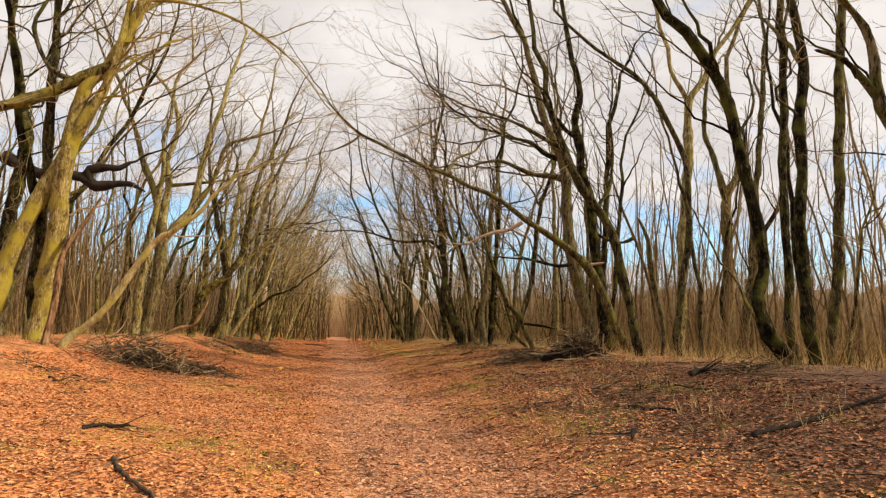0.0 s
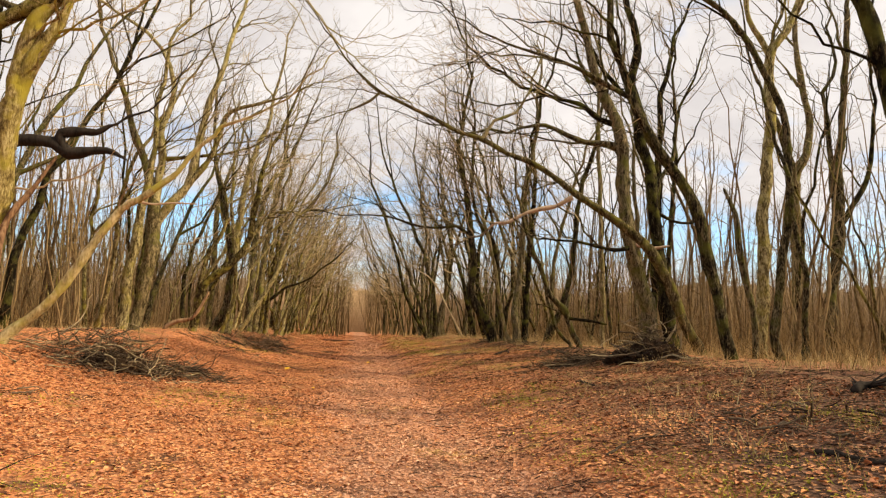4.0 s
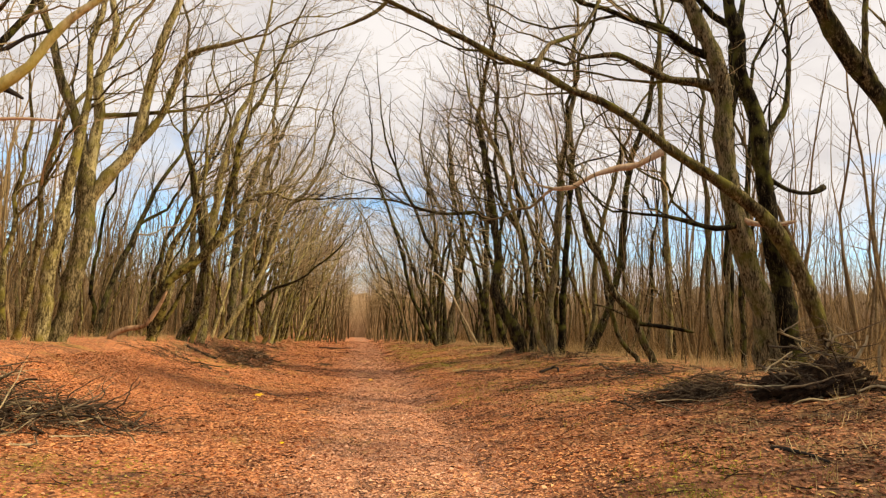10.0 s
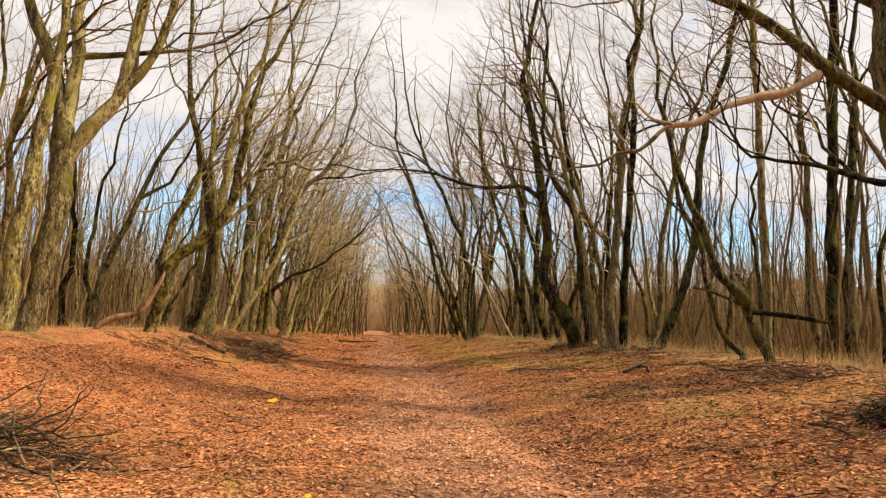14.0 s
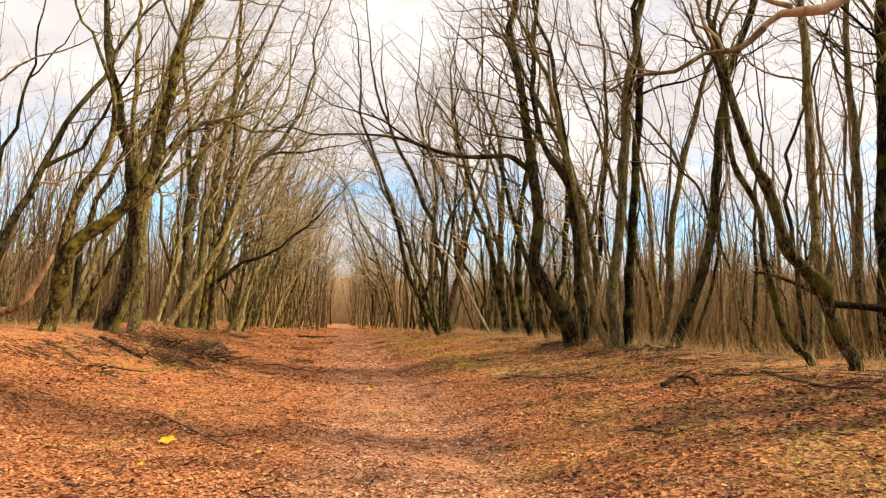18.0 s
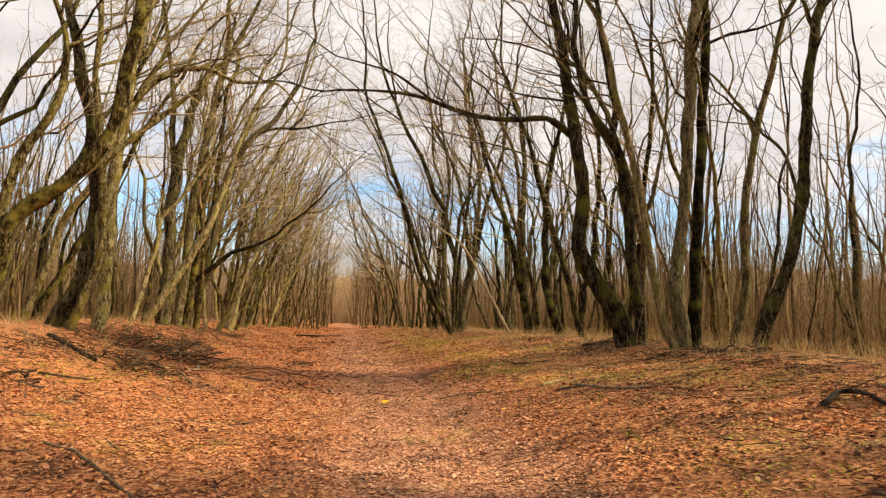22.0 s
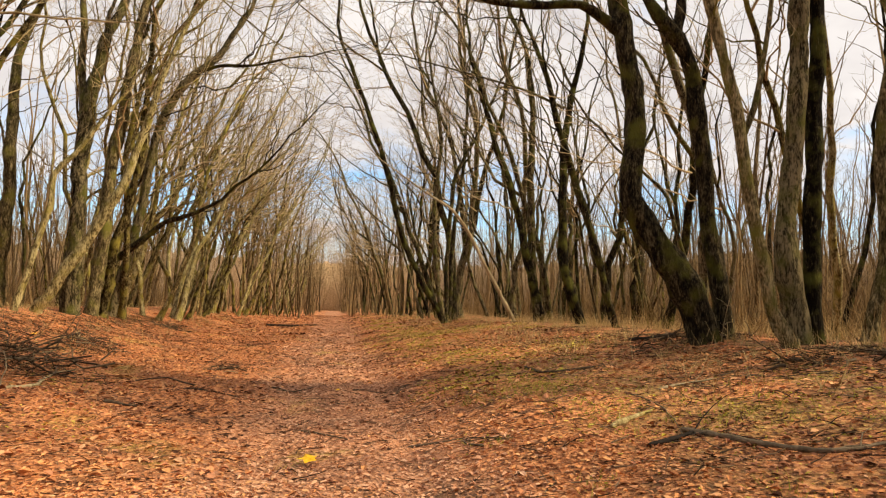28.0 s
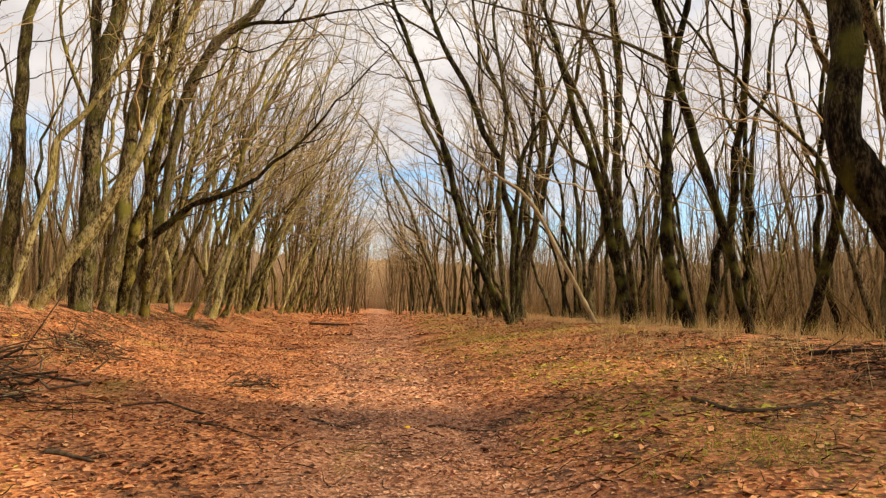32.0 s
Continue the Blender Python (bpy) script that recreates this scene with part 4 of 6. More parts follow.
tree_now = Tree("tall forked tree with sunlit mossy bark", SUNLIT_LICHEN_BARK, 38, reach=4.0)
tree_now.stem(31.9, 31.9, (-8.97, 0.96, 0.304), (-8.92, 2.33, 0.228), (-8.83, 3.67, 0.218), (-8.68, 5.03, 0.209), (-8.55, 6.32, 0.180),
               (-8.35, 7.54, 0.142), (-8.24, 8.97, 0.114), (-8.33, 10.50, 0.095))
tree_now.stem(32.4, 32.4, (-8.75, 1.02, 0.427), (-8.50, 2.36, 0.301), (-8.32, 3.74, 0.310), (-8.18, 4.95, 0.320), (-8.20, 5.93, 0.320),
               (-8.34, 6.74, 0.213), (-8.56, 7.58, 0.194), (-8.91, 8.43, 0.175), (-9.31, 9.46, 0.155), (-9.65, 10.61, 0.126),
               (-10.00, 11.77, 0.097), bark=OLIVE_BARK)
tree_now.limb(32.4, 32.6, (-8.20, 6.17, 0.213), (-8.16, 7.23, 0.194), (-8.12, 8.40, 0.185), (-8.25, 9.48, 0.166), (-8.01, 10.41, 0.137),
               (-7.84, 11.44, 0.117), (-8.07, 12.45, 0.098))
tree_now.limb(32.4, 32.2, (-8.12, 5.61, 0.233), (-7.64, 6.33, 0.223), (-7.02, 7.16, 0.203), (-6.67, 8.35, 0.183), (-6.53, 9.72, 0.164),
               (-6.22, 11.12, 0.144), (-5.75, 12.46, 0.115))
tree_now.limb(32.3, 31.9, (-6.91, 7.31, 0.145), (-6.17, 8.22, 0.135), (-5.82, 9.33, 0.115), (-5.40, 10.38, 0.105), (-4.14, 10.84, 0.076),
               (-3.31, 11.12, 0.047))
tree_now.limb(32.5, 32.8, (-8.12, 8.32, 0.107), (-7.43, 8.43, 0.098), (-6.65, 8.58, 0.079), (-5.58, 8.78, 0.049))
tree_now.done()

tree_now = Tree("broken reddish trunk leaning over the bank", RED_BARK, 39, reach=1.0, per_m=0.7)
tree_now.stem(36.0, 36.0, (-8.42, 1.00, 0.119), (-7.81, 1.33, 0.099), (-7.29, 1.72, 0.089), (-6.91, 2.30, 0.079),
               (-6.62, 2.94, 0.060), broken=True)
tree_now.done()

tree_now = Tree("old tree with a hollow broken elbow and long limbs", SUNLIT_LICHEN_BARK, 40, reach=4.3, per_m=2.6)
tree_now.stem(39.8, 39.8, (-8.10, 1.27, 0.249), (-7.86, 2.50, 0.208), (-7.66, 3.44, 0.199), (-7.19, 4.01, 0.216),
               (-6.49, 4.52, 0.183), (-5.80, 5.36, 0.191), (-5.48, 6.53, 0.174), (-5.28, 8.13, 0.166), (-5.03, 9.60, 0.141),
               (-4.69, 11.11, 0.108))
tree_now.stem(39.9, 39.9, (-8.08, 1.27, 0.134), (-7.93, 3.60, 0.125), (-7.55, 5.21, 0.125), (-7.16, 5.96, 0.117),
               (-6.81, 6.80, 0.100), (-6.86, 8.22, 0.075), (-7.44, 9.69, 0.050))
tree_now.limb(39.8, 40.6, (-5.68, 5.37, 0.108), (-5.15, 6.67, 0.092), (-4.52, 7.39, 0.084), (-3.68, 7.69, 0.068),
               (-2.87, 7.44, 0.051), (-1.86, 7.51, 0.034), (-1.28, 6.88, 0.017))
tree_now.limb(40.0, 40.6, (-6.49, 4.60, 0.109), (-5.71, 5.32, 0.093), (-4.75, 6.28, 0.085), (-3.83, 7.24, 0.060), (-3.27, 8.03, 0.035))
tree_now.done()

tree_now = Tree("tree curving up from the bank beside a thin pale stem", SUNLIT_LICHEN_BARK, 41, per_m=2.2)
tree_now.stem(43.0, 43.0, (-7.72, 0.99, 0.368), (-7.32, 1.92, 0.280), (-7.05, 3.00, 0.232), (-6.94, 4.22, 0.208), (-7.02, 5.44, 0.200),
               (-7.29, 6.99, 0.184), (-7.63, 8.54, 0.176), (-8.00, 9.96, 0.152), bark=BARK)
tree_now.stem(42.7, 42.7, (-7.21, 1.08, 0.157), (-6.82, 2.22, 0.126), (-6.62, 3.29, 0.118), (-6.69, 4.78, 0.110), (-6.88, 6.61, 0.110),
               (-7.10, 8.15, 0.094), (-7.10, 9.90, 0.086))
tree_now.stem(45.0, 45.0, (-7.32, 1.50, 0.248), (-7.19, 3.19, 0.221), (-7.21, 4.96, 0.221), (-7.15, 6.51, 0.221), (-7.01, 8.01, 0.204),
               (-6.85, 9.44, 0.195), (-6.58, 11.09, 0.177))
tree_now.done()

tree_now = Tree("pale stem slanting over the bank among upright trunks", SUNLIT_LICHEN_BARK, 43, reach=3.2, per_m=2.2)
tree_now.stem(51.0, 51.0, (-7.60, 0.85, 0.199), (-7.25, 1.59, 0.174), (-6.79, 2.54, 0.183), (-6.27, 3.41, 0.174), (-5.76, 4.32, 0.158),
               (-5.33, 5.22, 0.141), (-4.95, 6.44, 0.124), (-4.65, 7.55, 0.116), (-4.38, 8.72, 0.100), (-3.99, 9.68, 0.091),
               (-3.56, 10.72, 0.075))
tree_now.stem(50.2, 50.4, (-7.85, 0.98, 0.111), (-7.70, 1.89, 0.104), (-7.40, 3.10, 0.096), (-7.16, 4.26, 0.096), (-7.07, 5.19, 0.088),
               (-6.58, 5.77, 0.080), (-5.86, 6.94, 0.064), (-5.26, 7.79, 0.048))
tree_now.done()

tree_now = Tree("stool of crooked stems sweeping out over the track", SUNLIT_LICHEN_BARK, 44, reach=3.4, per_m=2.4)
tree_now.stem(54.5, 54.0, (-6.86, 0.96, 0.235), (-6.72, 2.07, 0.195), (-6.56, 3.38, 0.175), (-6.23, 4.69, 0.155), (-5.93, 5.83, 0.145),
               (-5.76, 7.17, 0.135), (-5.71, 8.90, 0.115), (-5.58, 10.66, 0.096))
tree_now.stem(55.5, 54.5, (-6.92, 1.10, 0.266), (-6.58, 2.50, 0.193), (-6.19, 3.87, 0.182), (-5.88, 5.44, 0.172), (-5.66, 7.18, 0.171),
               (-5.16, 8.74, 0.170), (-4.25, 9.96, 0.159), (-3.39, 10.77, 0.129), (-2.80, 11.76, 0.108), (-2.28, 12.59, 0.088), bark=BARK)
tree_now.limb(54.9, 54.2, (-4.12, 10.12, 0.090), (-3.36, 10.33, 0.079), (-2.17, 10.35, 0.059), (-0.80, 10.66, 0.039), bark=DARK_BARK)
tree_now.limb(55.2, 54.6, (-6.67, 3.06, 0.152), (-5.89, 3.66, 0.130), (-5.11, 4.37, 0.110), (-4.16, 4.66, 0.089),
               (-3.04, 5.27, 0.059), bark=DARK_BARK)
tree_now.done()

tree_now = Tree("thick forked trunk with a dark base", OLIVE_BARK, 45, reach=3.2, per_m=2.0)
tree_now.stem(53.0, 53.0, (-7.42, 1.08, 0.458), (-7.35, 2.26, 0.311), (-7.35, 3.57, 0.275), (-7.39, 4.98, 0.256), (-7.38, 6.23, 0.275),
               (-7.25, 7.60, 0.284), (-7.05, 9.18, 0.238), (-6.83, 10.31, 0.201), (-6.39, 11.49, 0.156), bark=BARK)
tree_now.limb(53.0, 53.3, (-7.32, 7.68, 0.183), (-7.55, 8.99, 0.156), (-7.62, 10.34, 0.139), (-7.71, 11.53, 0.121))
tree_now.stem(54.0, 54.0, (-7.10, 1.06, 0.288), (-6.92, 2.78, 0.240), (-6.81, 4.25, 0.230), (-6.77, 5.56, 0.230), (-6.59, 7.09, 0.230),
               (-6.36, 9.03, 0.211), (-6.10, 10.62, 0.192), (-5.90, 12.03, 0.173))
tree_now.done()

tree_now = Tree("straight grey-green trunk standing back from the bank", OLIVE_BARK, 46, reach=3.0, per_m=1.2)
tree_now.stem(55.0, 55.0, (-10.55, 1.03, 0.26), (-10.50, 3.0, 0.235), (-10.42, 5.2, 0.225), (-10.45, 7.6, 0.21), (-10.50, 10.2, 0.18))
tree_now.done()

# ---------------------------------------------------------------- the wood behind: grown trees in many copies
def grown_tree(label, seed, tall, r, lean, stems, bark, reach=1.6, per_m=1.2, fork=0.45, pull=0.0, least=0.0055):
    """A bare woodland tree of one or more stems, leaning towards +x, at the world's origin."""
    rng = random.Random(seed)
    root = tagged(new("tree"), label, "tree", group="trees of the wood")
    tw = Tubes()
    for k in range(stems):
        t = Tubes()
        turn = rng.uniform(0, 6.28)
        d = Vector((lean + 0.28 * math.cos(turn) * (stems > 1), 0.22 * math.sin(turn), 1.0))
        size = rng.uniform(0.72, 1.1)
        base = Vector((0.28 * math.cos(turn), 0.28 * math.sin(turn), -0.3)) * (1 if stems > 1 else 0.6)
        base.z = -0.3
        pts, rad = shoot(rng, base, d, r * size, tall * size, 22, 0.85, 0.10, 0.07, 0.20)
        rad[0] *= 1.5
        t.add(pts, rad, 7)
        stem_ob = part("stem", t.mesh("stem"), bark, root)
        for m in range(rng.choice((1, 2, 2, 3))):
            j = min(int(len(pts) * rng.uniform(fork - 0.18, fork + 0.3)), 18)
            side = Vector((rng.gauss(lean, 0.5), rng.gauss(0, 0.5), 0))
            d2 = (Vector(pts[j + 1]) - Vector(pts[j])).normalized() + side
            bp, br = shoot(rng, pts[j], d2, rad[j] * rng.uniform(0.5, 0.8), tall * rng.uniform(0.25, 0.45) * size, 12, 0.95, 0.10, 0.12, 0.28)
            f = Tubes()
            f.add(bp, br, 6)
            part("limb", f.mesh("limb"), bark, stem_ob)
            sprout(tw, rng, bp, br, 0.12, per_m * 0.8, reach * 0.62, 3, pull=lean + pull, least=least)
        sprout(tw, rng, pts, rad, 0.28, per_m * 0.7, reach, 3, pull=lean * 1.8 + pull, least=least)
    part("crown", tw.mesh("crown"), TWIG, root, kind="stuff")
    return root


def stand(proto, x, y, turn, size=1.0, tip=0.0):
    m = pose(x, y, height(x, y), tip, 0, turn)
    ob = copy_thing(proto, m)
    ob.scale = (size, size, size)
    return ob


LEANERS = [grown_tree("bare tree leaning over the track, one of the avenue", 300 + i, (18.0, 20.0, 16.0, 21.0, 18.5, 14.0, 17.0, 19.0, 15.0, 20.0)[i],
                      (0.12, 0.16, 0.10, 0.17, 0.13, 0.09, 0.11, 0.14, 0.085, 0.15)[i],
                      (0.14, 0.08, 0.20, 0.03, 0.10, 0.24, 0.14, -0.03, 0.18, 0.06)[i], (2, 1, 3, 1, 2, 2, 2, 1, 3, 1)[i],
                      SUNLIT_LICHEN_BARK if i % 2 == 0 else BARK, 4.4, 1.5 if i % 2 == 0 else 1.6, pull=0.24) for i in range(10)]
POLES = [grown_tree("slender bare tree in the wood behind", 400 + i, (14.0, 16.0, 18.0, 12.5, 19.0, 15.0, 11.0)[i],
                    (0.075, 0.10, 0.12, 0.06, 0.14, 0.085, 0.055)[i], (0.03, -0.06, 0.05, 0.12, 0.0, 0.08, -0.14)[i], (1, 1, 1, 2, 1, 1, 2)[i],
                    BARK if i % 3 else SUNLIT_LICHEN_BARK, 2.3, 0.75) for i in range(7)]
used_leaner, used_pole = set(), set()


def plant(kind, i, x, y, turn, size, tip=0.0):
    """The first of each kind is moved itself, later ones are copies."""
    pool, used = (LEANERS, used_leaner) if kind == "leaner" else (POLES, used_pole)
    if i not in used:
        used.add(i)
        pool[i].matrix_basis = pose(x, y, height(x, y), tip, 0, turn)
        pool[i].scale = (size, size, size)
        return pool[i]
    return stand(pool[i], x, y, turn, size, tip)


rng = random.Random(7)
far_spots, young_spots = [], []
# the two rows that lean over the track far ahead
for side in (-1, 1):
    y = 57.0 if side < 0 else 64.0
    while y < 128:
        for row in ((0, 1) if y < 84 else (0,)):
            x = side * (rng.uniform(6.9, 8.0) if row == 0 else rng.uniform(8.6, 11.0)) * (1 - min(0.42, max(0, y - 62) / 160)) + 0.5
            turn = (0 if side < 0 else 180) + rng.uniform(-75, 75)
            # left row takes the bark with sunlight in its colour, right row the darker
            plant("leaner", rng.randrange(5) * 2 if side < 0 else rng.randrange(5) * 2 + 1, x, y + rng.uniform(-0.8, 0.8), turn, rng.uniform(1.0, 1.3) if side < 0 else rng.uniform(0.9, 1.2))
        y += rng.uniform(1.3, 2.3) * (1 + max(0, y - 80) / 40) * (1.35 if side < 0 else 1.1)
# the rows close in where the track narrows
for side in (-1, 1):
    y = 92.0
    while y < 165:
        far_spots.append((0.7 + side * rng.uniform(2.3, 4.6) * (1 - (y - 92) / 260), y))
        y += rng.uniform(1.1, 2.2)
for k in range(90):
    side = rng.choice((-1, 1))
    far_spots.append((0.6 + side * rng.uniform(5.2, 9.0), rng.uniform(80, 132)))
# between the large trees on the banks
for x, y, i in ((-11.6, 25.5, 1), (-12.0, 29.0, 3), (-11.2, 35.0, 0), (-10.9, 41.4, 1), (-10.4, 46.5, 4),
                (-11.6, 50.6, 3), (9.9, 60.5, 3), (11.0, 64.0, 7), (12.6, 56.5, 5), (13.4, 50.5, 9), (12.0, 47.0, 5),
                (10.6, 45.0, 3), (11.5, 49.5, 1), (12.2, 43.0, 4), (11.8, 54.0, 3), (10.8, 58.6, 1)):
    plant("leaner", i, x, y, (0 if x < 0 else 180) + rng.uniform(-40, 40), rng.uniform(0.85, 1.1) if x < 0 else rng.uniform(0.8, 1.0))
# the wood on both sides
for side in (-1, 1):
    for k in range(56):
        x = side * (11.5 + 22 * rng.random() ** 1.3)
        y = rng.uniform(16, 90)
        if abs(x) > 0.75 * y + 8:
            continue
        if abs(x) > 17 or y > 70:
            far_spots.append((x, y))
            continue
        plant("pole", rng.randrange(7), x, y, rng.uniform(0, 360), rng.uniform(0.7, 1.15))
for k in range(30):
    x, y = rng.choice((rng.uniform(11.5, 20), rng.uniform(-18, -11))), rng.uniform(26, 66)
    plant("pole", rng.randrange(7), x, y, rng.uniform(0, 360), rng.uniform(0.85, 1.15))
for k in range(16):
    plant("pole", rng.randrange(7), -rng.uniform(10.4, 17), rng.uniform(19, 62), rng.uniform(0, 360), rng.uniform(0.75, 1.1))
for k in range(18):
    plant("pole", rng.choice((1, 2, 4, 5)), rng.uniform(9.8, 15), rng.uniform(54, 74), rng.uniform(0, 360), rng.uniform(0.8, 1.05))
# thin young trees among the undergrowth
for k in range(150):
    young_spots.append((rng.choice((-1, -1, 1)) * rng.uniform(10.4, 18), rng.uniform(16, 66)))
# the wood goes on beside and behind the start: unseen trees, added for shade
for k in range(20):
    side = rng.choice((-1, 1, 1))
    x, y = side * rng.uniform(9.5, 22), rng.uniform(-16, 7)
    plant("leaner" if k % 2 else "pole", rng.randrange(7), x, y, rng.uniform(0, 360), rng.uniform(0.85, 1.1))
# more unseen trees close on the right, added to shade the near bank
for k in range(10):
    plant("leaner" if k % 3 else "pole", rng.randrange(7), rng.uniform(10.5, 24), rng.uniform(-5, 8.5), rng.uniform(0, 360), rng.uniform(0.9, 1.1))
# the deep wood on both sides, and where the track closes far ahead
def deep_wood(name, label, seed, spots, tall, r, bushy=0.85):
    rng = random.Random(seed)
    wood, thin = Tubes(), Tubes()
    for x, y in spots:
        size = rng.uniform(0.6, 1.15)
        pts, rad = shoot(rng, (x, y, height(x, y) - 0.2), (rng.gauss(0, 0.09), rng.gauss(0, 0.09), 1), r * size * rng.uniform(0.6, 1.3), tall * size,
                         9, 0.5, 0.05, 0.15, 0.14)
        wood.add(pts, rad, 3)
        sprout(thin, rng, pts, rad, 0.28, bushy, 0.2 * tall, 2, least=0.007, coarse=True)
    for what, tubes, mat in ((name, wood, FAR_BARK), (name + "_twigs", thin, FAR_BARK)):
        ob = new(what, tubes.mesh(what))
        ob.data.materials.append(mat)
        tagged(ob, label, "wood", kind="stuff")


spots = []
for k in range(300):
    spots.append((-12.5 - 22 * rng.random() ** 1.3, rng.uniform(18, 90)))
while len(spots) < 1800:
    x, y = rng.choice((-1, 1)) * (15 + 52 * rng.random() ** 1.4), rng.uniform(18, 130)
    if abs(x) < 0.72 * y + 8:
        spots.append((x, y))
spots += [(rng.uniform(-30, 30), rng.uniform(228, 275)) for k in range(240)]
spots += [(0.5 + rng.choice((-1, 1)) * rng.uniform(1.8, 9.0), rng.uniform(126, 228)) for k in range(220)]


def far_ridge():
    """The hazy brown edge of the distant wood, a long uneven bank of treetops all round."""
    co, quads, n, rng = [], [], 1500, random.Random(3)
    for i in range(n):
        a = i * 2 * math.pi / n
        r = 190 + 18 * math.sin(a * 7) + 9 * math.sin(a * 19)
        x, y = r * math.sin(a), 30 + r * math.cos(a)
        top = 13.5 + 1.5 * min(1.0, 2.2 * abs(math.sin(a))) + 0.8 * math.sin(a * 23) + 0.6 * math.sin(a * 57 + 1) + rng.uniform(-0.9, 0.9)
        for f, z in ((0, -3.0), (0, top * 0.5), (0.012, top * 0.8), (0.03, top)):
            co.append((x * (1 + f), 30 + (y - 30) * (1 + f), z))
    for i in range(n):
        for k in range(3):
            b, c = i * 4 + k, (i + 1) % n * 4 + k
            quads.append((b, c, c + 1, b + 1))
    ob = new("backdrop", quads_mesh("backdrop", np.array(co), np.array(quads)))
    # the browns are lightened to hold the haze of distance
    ob.data.materials.append(material("far_hazy_ridge", [(0.3, (0.21, 0.140, 0.078)), (0.5, (0.34, 0.235, 0.135)), (0.7, (0.45, 0.325, 0.20))], 0.9, 1.0, 0.0,
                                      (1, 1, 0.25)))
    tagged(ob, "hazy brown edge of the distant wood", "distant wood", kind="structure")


far_ridge()
deep_wood("far_avenue", "tall bare trees where the avenue closes far ahead", 56, far_spots, 15.0, 0.10, 1.3)
deep_wood("young_trees", "thin young trees standing among the undergrowth", 57, young_spots, 7.5, 0.034, 1.3)
deep_wood("deep_wood", "dense wood of thin bare trees far behind", 55, spots, 12.0, 0.075)


# ---------------------------------------------------------------- undergrowth and grass
def scatter(name, label, category, mat, seed, spots, size, blades, lean, width, kind="stuff", steps=3, wig=0.15):
    """Tufts of thin upright blades or sticks at many spots."""
    rng = random.Random(seed)
    t = Tubes()
    for x, y, s in spots:
        z = height(x, y)
        for b in range(blades):
            d = Vector((rng.gauss(0, lean), rng.gauss(0, lean), 1))
            p = (x + rng.gauss(0, 0.12 * s), y + rng.gauss(0, 0.12 * s), z - 0.03)
            pts, rad = shoot(rng, p, d, width * rng.uniform(0.5, 1.3), size * s * rng.uniform(0.3, 1.2), steps, -0.2, wig, 0.15)
            t.add(pts, rad, 3)
    ob = new(name, t.mesh(name))
    ob.data.materials.append(mat)
    return tagged(ob, label, category, kind=kind)


spots = []
for k in range(3800):
    side = rng.choice((-1, 1))
    y = rng.uniform(12, 130)
    x = side * (10.6 + 40 * rng.random() ** 1.35)
    if abs(x) < 0.75 * y + 6:
        spots.append((x, y, rng.uniform(0.5, 1.5)))
for k in range(110):
    spots.append((rng.uniform(9.8, 17), rng.uniform(8, 20), rng.uniform(0.3, 0.9)))
scatter("undergrowth", "thicket of thin brown saplings and dead stalks", "undergrowth", BRUSH, 21, spots, 1.8, 5, 0.36, 0.008, steps=2, wig=0.3)
spots = []
for k in range(3200):
    y = rng.uniform(20, 110)
    x = rng.choice((-1, -1, 1)) * (13 + 40 * rng.random() ** 1.3)
    if abs(x) < 0.75 * y + 6:
        spots.append((x, y, rng.uniform(0.5, 1.3)))
for k in range(3400):
    y = rng.uniform(20, 95)
    x = 14 + 42 * rng.random()
    if x < 0.72 * y + 10:
        spots.append((x, y, rng.uniform(0.35, 1.2)))
scatter("sapling_thicket", "dense tan thicket of thin saplings deep in the wood", "thicket", FAR_BARK, 24, spots, 5.5, 4, 0.28, 0.009, steps=3, wig=0.22)
spots = [(rng.uniform(-26, 26), rng.uniform(180, 262), 0.3 + 1.1 * rng.random()) for k in range(2000)]
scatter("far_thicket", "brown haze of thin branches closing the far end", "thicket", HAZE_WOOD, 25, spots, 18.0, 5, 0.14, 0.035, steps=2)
spots = []
for k in range(3600):
    a, r = rng.choice((-1, 1)) * radians(rng.uniform(9, 62)), rng.uniform(95, 186)
    spots.append((r * math.sin(a), 30 + r * math.cos(a), rng.uniform(0.5, 1.15)))
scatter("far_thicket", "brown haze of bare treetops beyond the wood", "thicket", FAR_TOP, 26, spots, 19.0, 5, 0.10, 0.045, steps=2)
spots = []
for k in range(1500):
    y = rng.uniform(36, 115)
    side = rng.choice((-1, 1, 1))
    spots.append((side * rng.uniform(4.9, 10.2) + 0.6, y, rng.uniform(0.5, 1.2)))
for k in range(1200):
    spots.append((rng.choice((-1, 1, 1)) * rng.uniform(7.6, 14.0), rng.uniform(12, 62), rng.uniform(0.3, 0.9)))
for k in range(160):
    spots.append((rng.uniform(4.2, 7.6), rng.uniform(7, 20), rng.uniform(0.25, 0.6)))
for k in range(1500):
    spots.append((rng.uniform(9.4, 24.0), rng.uniform(16, 60), rng.uniform(0.5, 1.5)))
scatter("dry_grass", "tan dry grass along the foot of the trees", "grass", DRY_GRASS, 22, spots, 0.5, 6, 0.4, 0.006, steps=2)
spots = []
